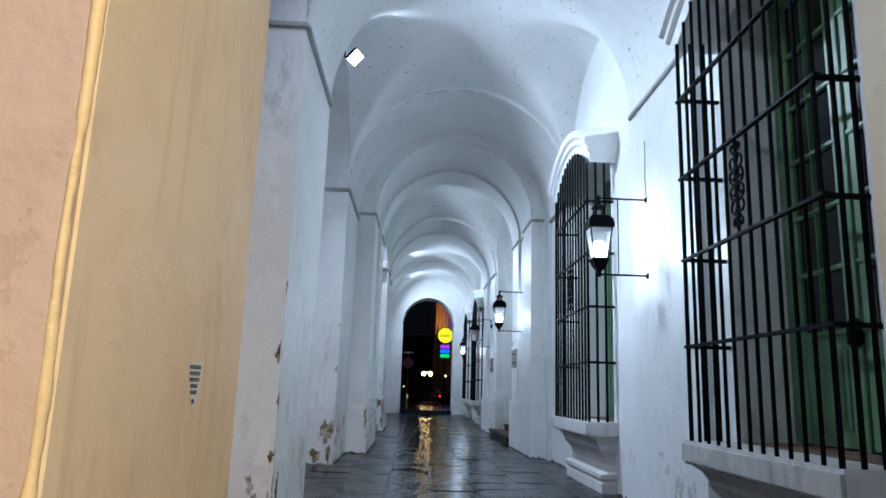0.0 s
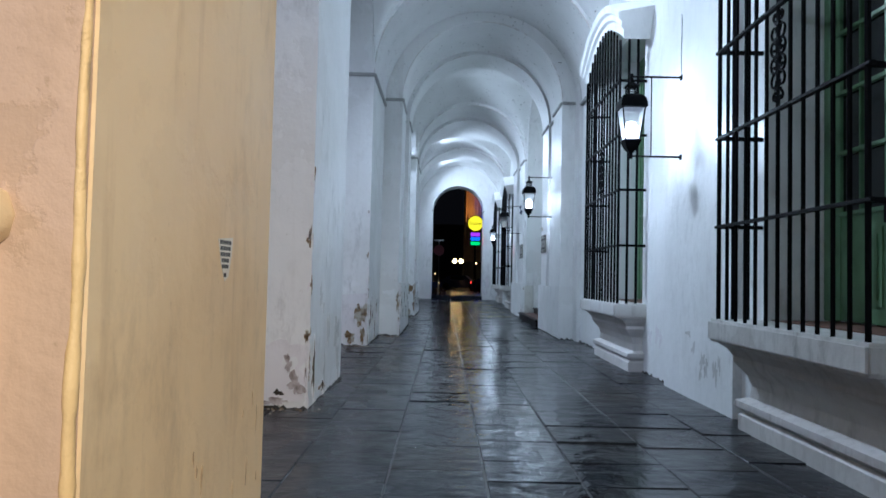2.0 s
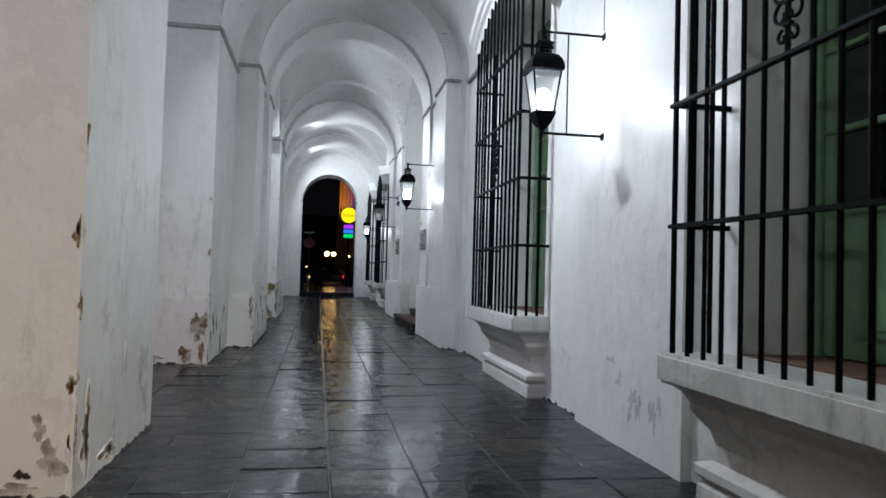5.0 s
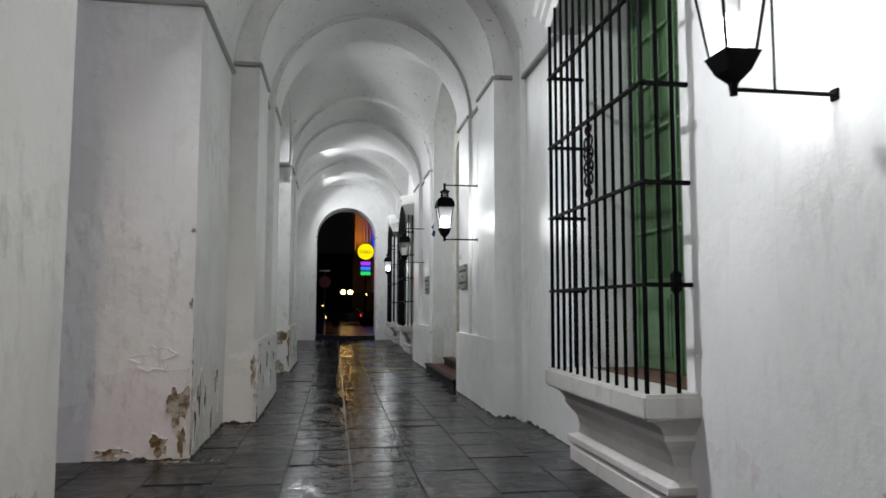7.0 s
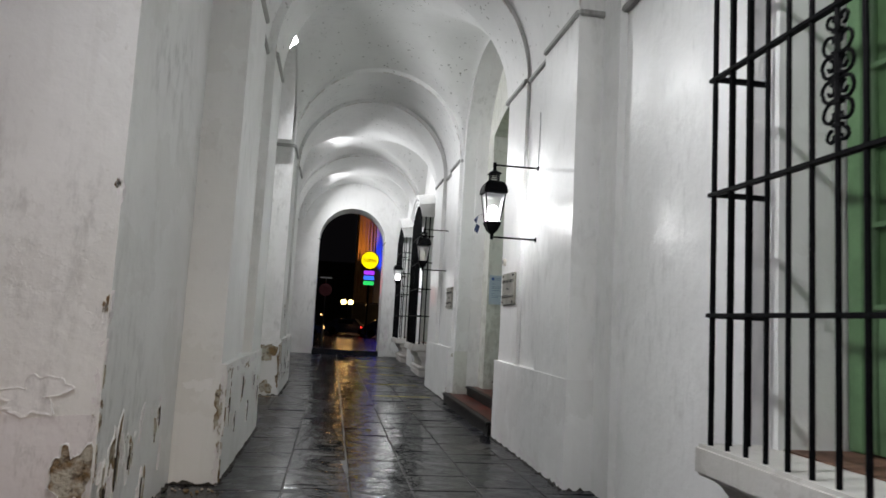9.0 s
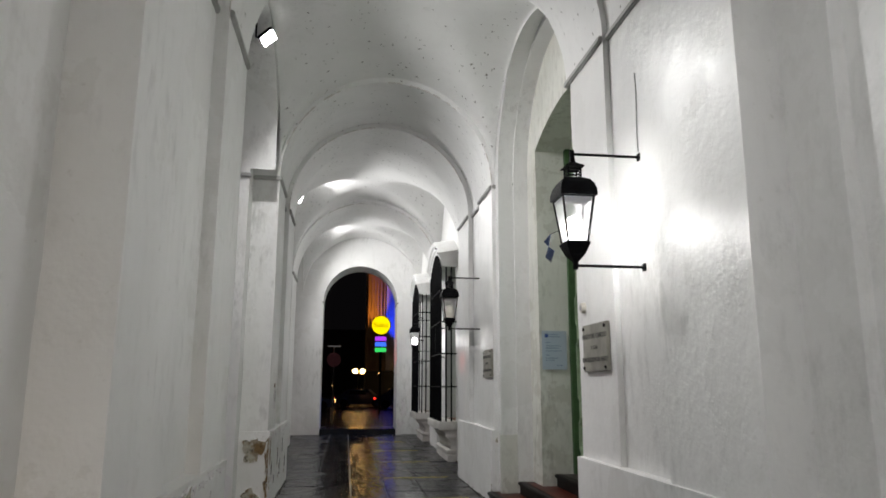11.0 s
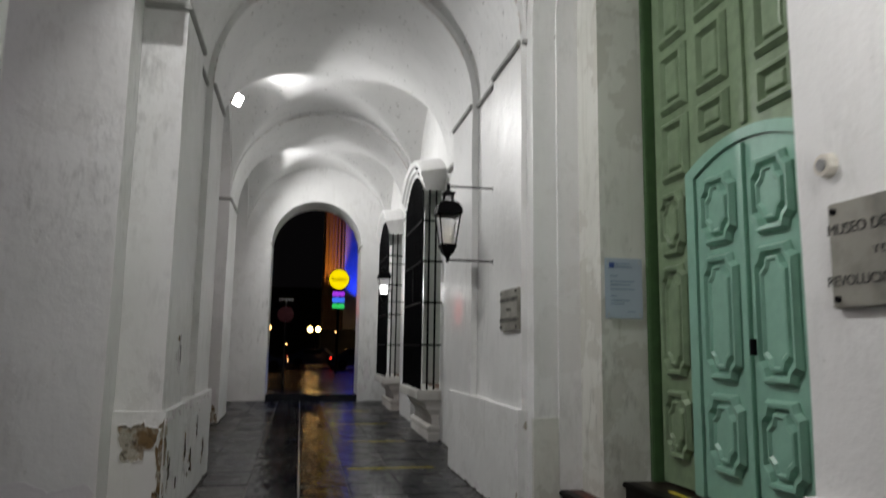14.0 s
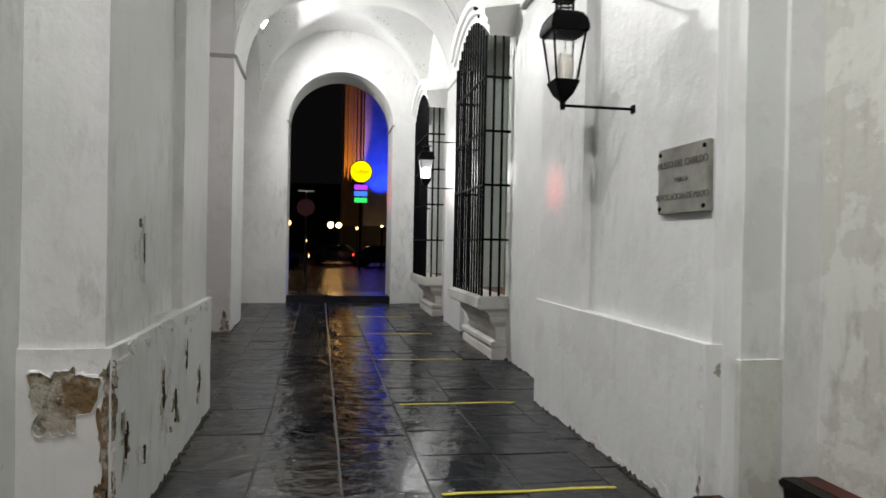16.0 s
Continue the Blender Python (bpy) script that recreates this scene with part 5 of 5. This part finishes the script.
for pier in (PIER_L1, PIER_L2):
    pl = [c for c in pier.children if c.name.startswith("plinth")][0]
    y0 = 14.03 if pier is PIER_L1 else 20.97
    for k in range(9):
        z = wear.uniform(0.05, 0.95)
        patch(pl, "E", -0.80, y0 + 0.03, z, wear.uniform(0.03, 0.07), wear.uniform(0.04, 0.16), wear.choice((SPALL, SPALL, PEEL)), 0.009, "chipped_edge", 0.7)
        patch(pl, "S", y0, -0.82, z, wear.uniform(0.02, 0.05), wear.uniform(0.04, 0.14), wear.choice((SPALL, PEEL)), 0.009, "chipped_edge", 0.7)

# dirt and grit gathered along the wall feet
DIRT = simple("dark_wet_dirt", (0.045, 0.04, 0.033), 0.75, vary=0.6, scale=30, relief=0.8)
bm = bmesh.new()


def dirt(x0, y0, x1, y1, nx, ny, wide=0.03):
    n = max(4, int(math.hypot(x1 - x0, y1 - y0) / 0.035))
    rows = []
    for k in range(n + 1):
        x, y = x0 + (x1 - x0) * k / n, y0 + (y1 - y0) * k / n
        z = floor_z(y)
        w = 0.006 + wide * wear.random() ** 2 * (0.4 + 0.6 * abs(math.sin(k * 0.13 + x0)))
        h = 0.003 + 0.035 * wear.random() ** 3
        rows.append([bm.verts.new(p) for p in ((x - nx * 0.02, y - ny * 0.02, z - 0.01), (x - nx * 0.02, y - ny * 0.02, z + h), (x + nx * 0.006, y + ny * 0.006, z + h), (x + nx * (0.006 + w), y + ny * (0.006 + w), z + 0.003))])
    for a, b in zip(rows, rows[1:]):
        for k in range(3):
            bm.faces.new((a[k], a[k + 1], b[k + 1], b[k]))


for x0, y0, x1, y1, nx, ny in ((-2.2, 6.22, -1.10, 6.22, 0, -1), (-1.10, 6.22, -1.10, 8.15, 1, 0), (-2.2, 11.90, -1.21, 11.90, 0, -1), (-1.21, 11.90, -1.21, 14.03, 1, 0),
                               (-1.21, 14.03, -0.80, 14.03, 0, -1), (-0.80, 14.03, -0.80, 17.21, 1, 0), (-2.2, 20.62, -1.23, 20.62, 0, -1), (-1.23, 20.97, -0.80, 20.97, 0, -1),
                               (-0.80, 20.97, -0.80, 24.17, 1, 0), (-1.23, 24.17, -1.23, 26.0, 1, 0), (-1.25, 29.4, -1.25, 31.0, 1, 0), (-2.2, 29.4, -1.25, 29.4, 0, -1),
                               (XW, 2.8, XW, 13.9, -1, 0), (2.365, 14.03, 2.365, 17.1, -1, 0), (2.365, 14.03, 2.72, 14.03, 0, -1), (2.365, 21.1, 2.365, 24.17, -1, 0), (XW, 24.2, XW, 34.4, -1, 0)):
    dirt(x0, y0, x1, y1, nx, ny, 0.05 if x0 < 0 else 0.03)
tagged(part("dirt_line", bm, DIRT), "dark damp dirt and grit along the wall feet", "dirt", kind="stuff")

# grime and small knocks along the front edges of the arch bands
bm = bmesh.new()
for y0, y1, xl, xr, zs in BANDS:
    if y0 in (15.20, 22.05, 24.15):
        continue
    c, r = (xl + xr) / 2, (xr - xl) / 2
    for k in range(75):
        a0 = wear.uniform(0.02, math.pi - 0.02)
        if math.sin(5 * a0 + y0) < -0.35:
            continue
        n = wear.randint(2, 6)
        rows = []
        for j in range(n + 1):
            a = a0 + j * wear.uniform(0.010, 0.022)
            t = 0.002 + 0.010 * math.sin(math.pi * j / n) * wear.uniform(0.5, 1.3)
            at = lambda rr, y: (c + rr * math.cos(a), y, zs + rr * math.sin(a))
            rows.append([bm.verts.new(p) for p in (at(r + t * 1.4, y0 - 0.002), at(r - 0.003, y0 - 0.003), at(r - 0.003, y0 + t * 2.2))])
        for p, q in zip(rows, rows[1:]):
            for i in range(2):
                bm.faces.new((p[i], p[i + 1], q[i + 1], q[i]))
arris = part("chipped_arris", bm, SILL, bpy.data.objects["ceiling"])
arris["kind"] = "stuff"

# knocked and stained foot of the pilaster beside the steps
pl = [c for c in PIER_R2.children if c.name.startswith("plinth")][0]
for x, z, w, h, m in ((2.46, 0.30, 0.10, 0.14, PEEL), (2.60, 0.52, 0.14, 0.10, PEEL), (2.52, 0.78, 0.05, 0.10, SPALL), (2.63, 0.33, 0.08, 0.10, SPALL), (2.44, 0.9, 0.04, 0.05, SPALL)):
    patch(pl, "S", 20.98, x, z, w, h, m, 0.003, "scuff", 0.7)
for k in range(9):
    patch(pl, "W", 2.365, 21.03, wear.uniform(0.05, 0.95), wear.uniform(0.015, 0.035), wear.uniform(0.03, 0.12), wear.choice((SPALL, PEEL, PEEL)), 0.004, "chipped_edge", 0.7)


# ---- floor slabs ----
far_slabs = bmesh.new()
for col, (x0, x1) in enumerate(zip(XJ, XJ[1:])):
    lo, hi = (0.70, 1.0) if col in (0, 1, 6) else (0.46, 0.72)
    y = -0.6 - rng.uniform(0, 0.5)
    while y < FAR0 - 0.05:
        y2 = min(y + rng.uniform(lo, hi), FAR0 + 0.02)
        if FAR0 - y2 < 0.3:
            y2 = FAR0 + 0.02
        slab(floor, x0, x1, y, y2, far_slabs if y > 24.5 else None)
        y = y2
part("far_slabs", far_slabs, SLATE, floor)["kind"] = "stuff"
# slabs through the openings to the square
rest = bmesh.new()
for x0, x1 in ((-2.05, -1.40), (-2.70, -2.05), (-3.3, -2.70)):
    for k in range(44):
        y = -2.4 + k * 0.85
        if y < FAR0 - 0.85:
            add_box(rest, x0 + 0.007, x1 - 0.007, y + 0.007, y + 0.843, -0.022, 0.0)
for x0, x1 in zip(XJ, XJ[1:]):
    for k in range(2):
        add_box(rest, x0 + 0.007, x1 - 0.007, -2.8 + 0.85 * k, -2.8 + 0.85 * k + 0.84, -0.022, 0.0)
ob = part("outer_slabs", rest, SLATE, floor)
ob["kind"] = "stuff"
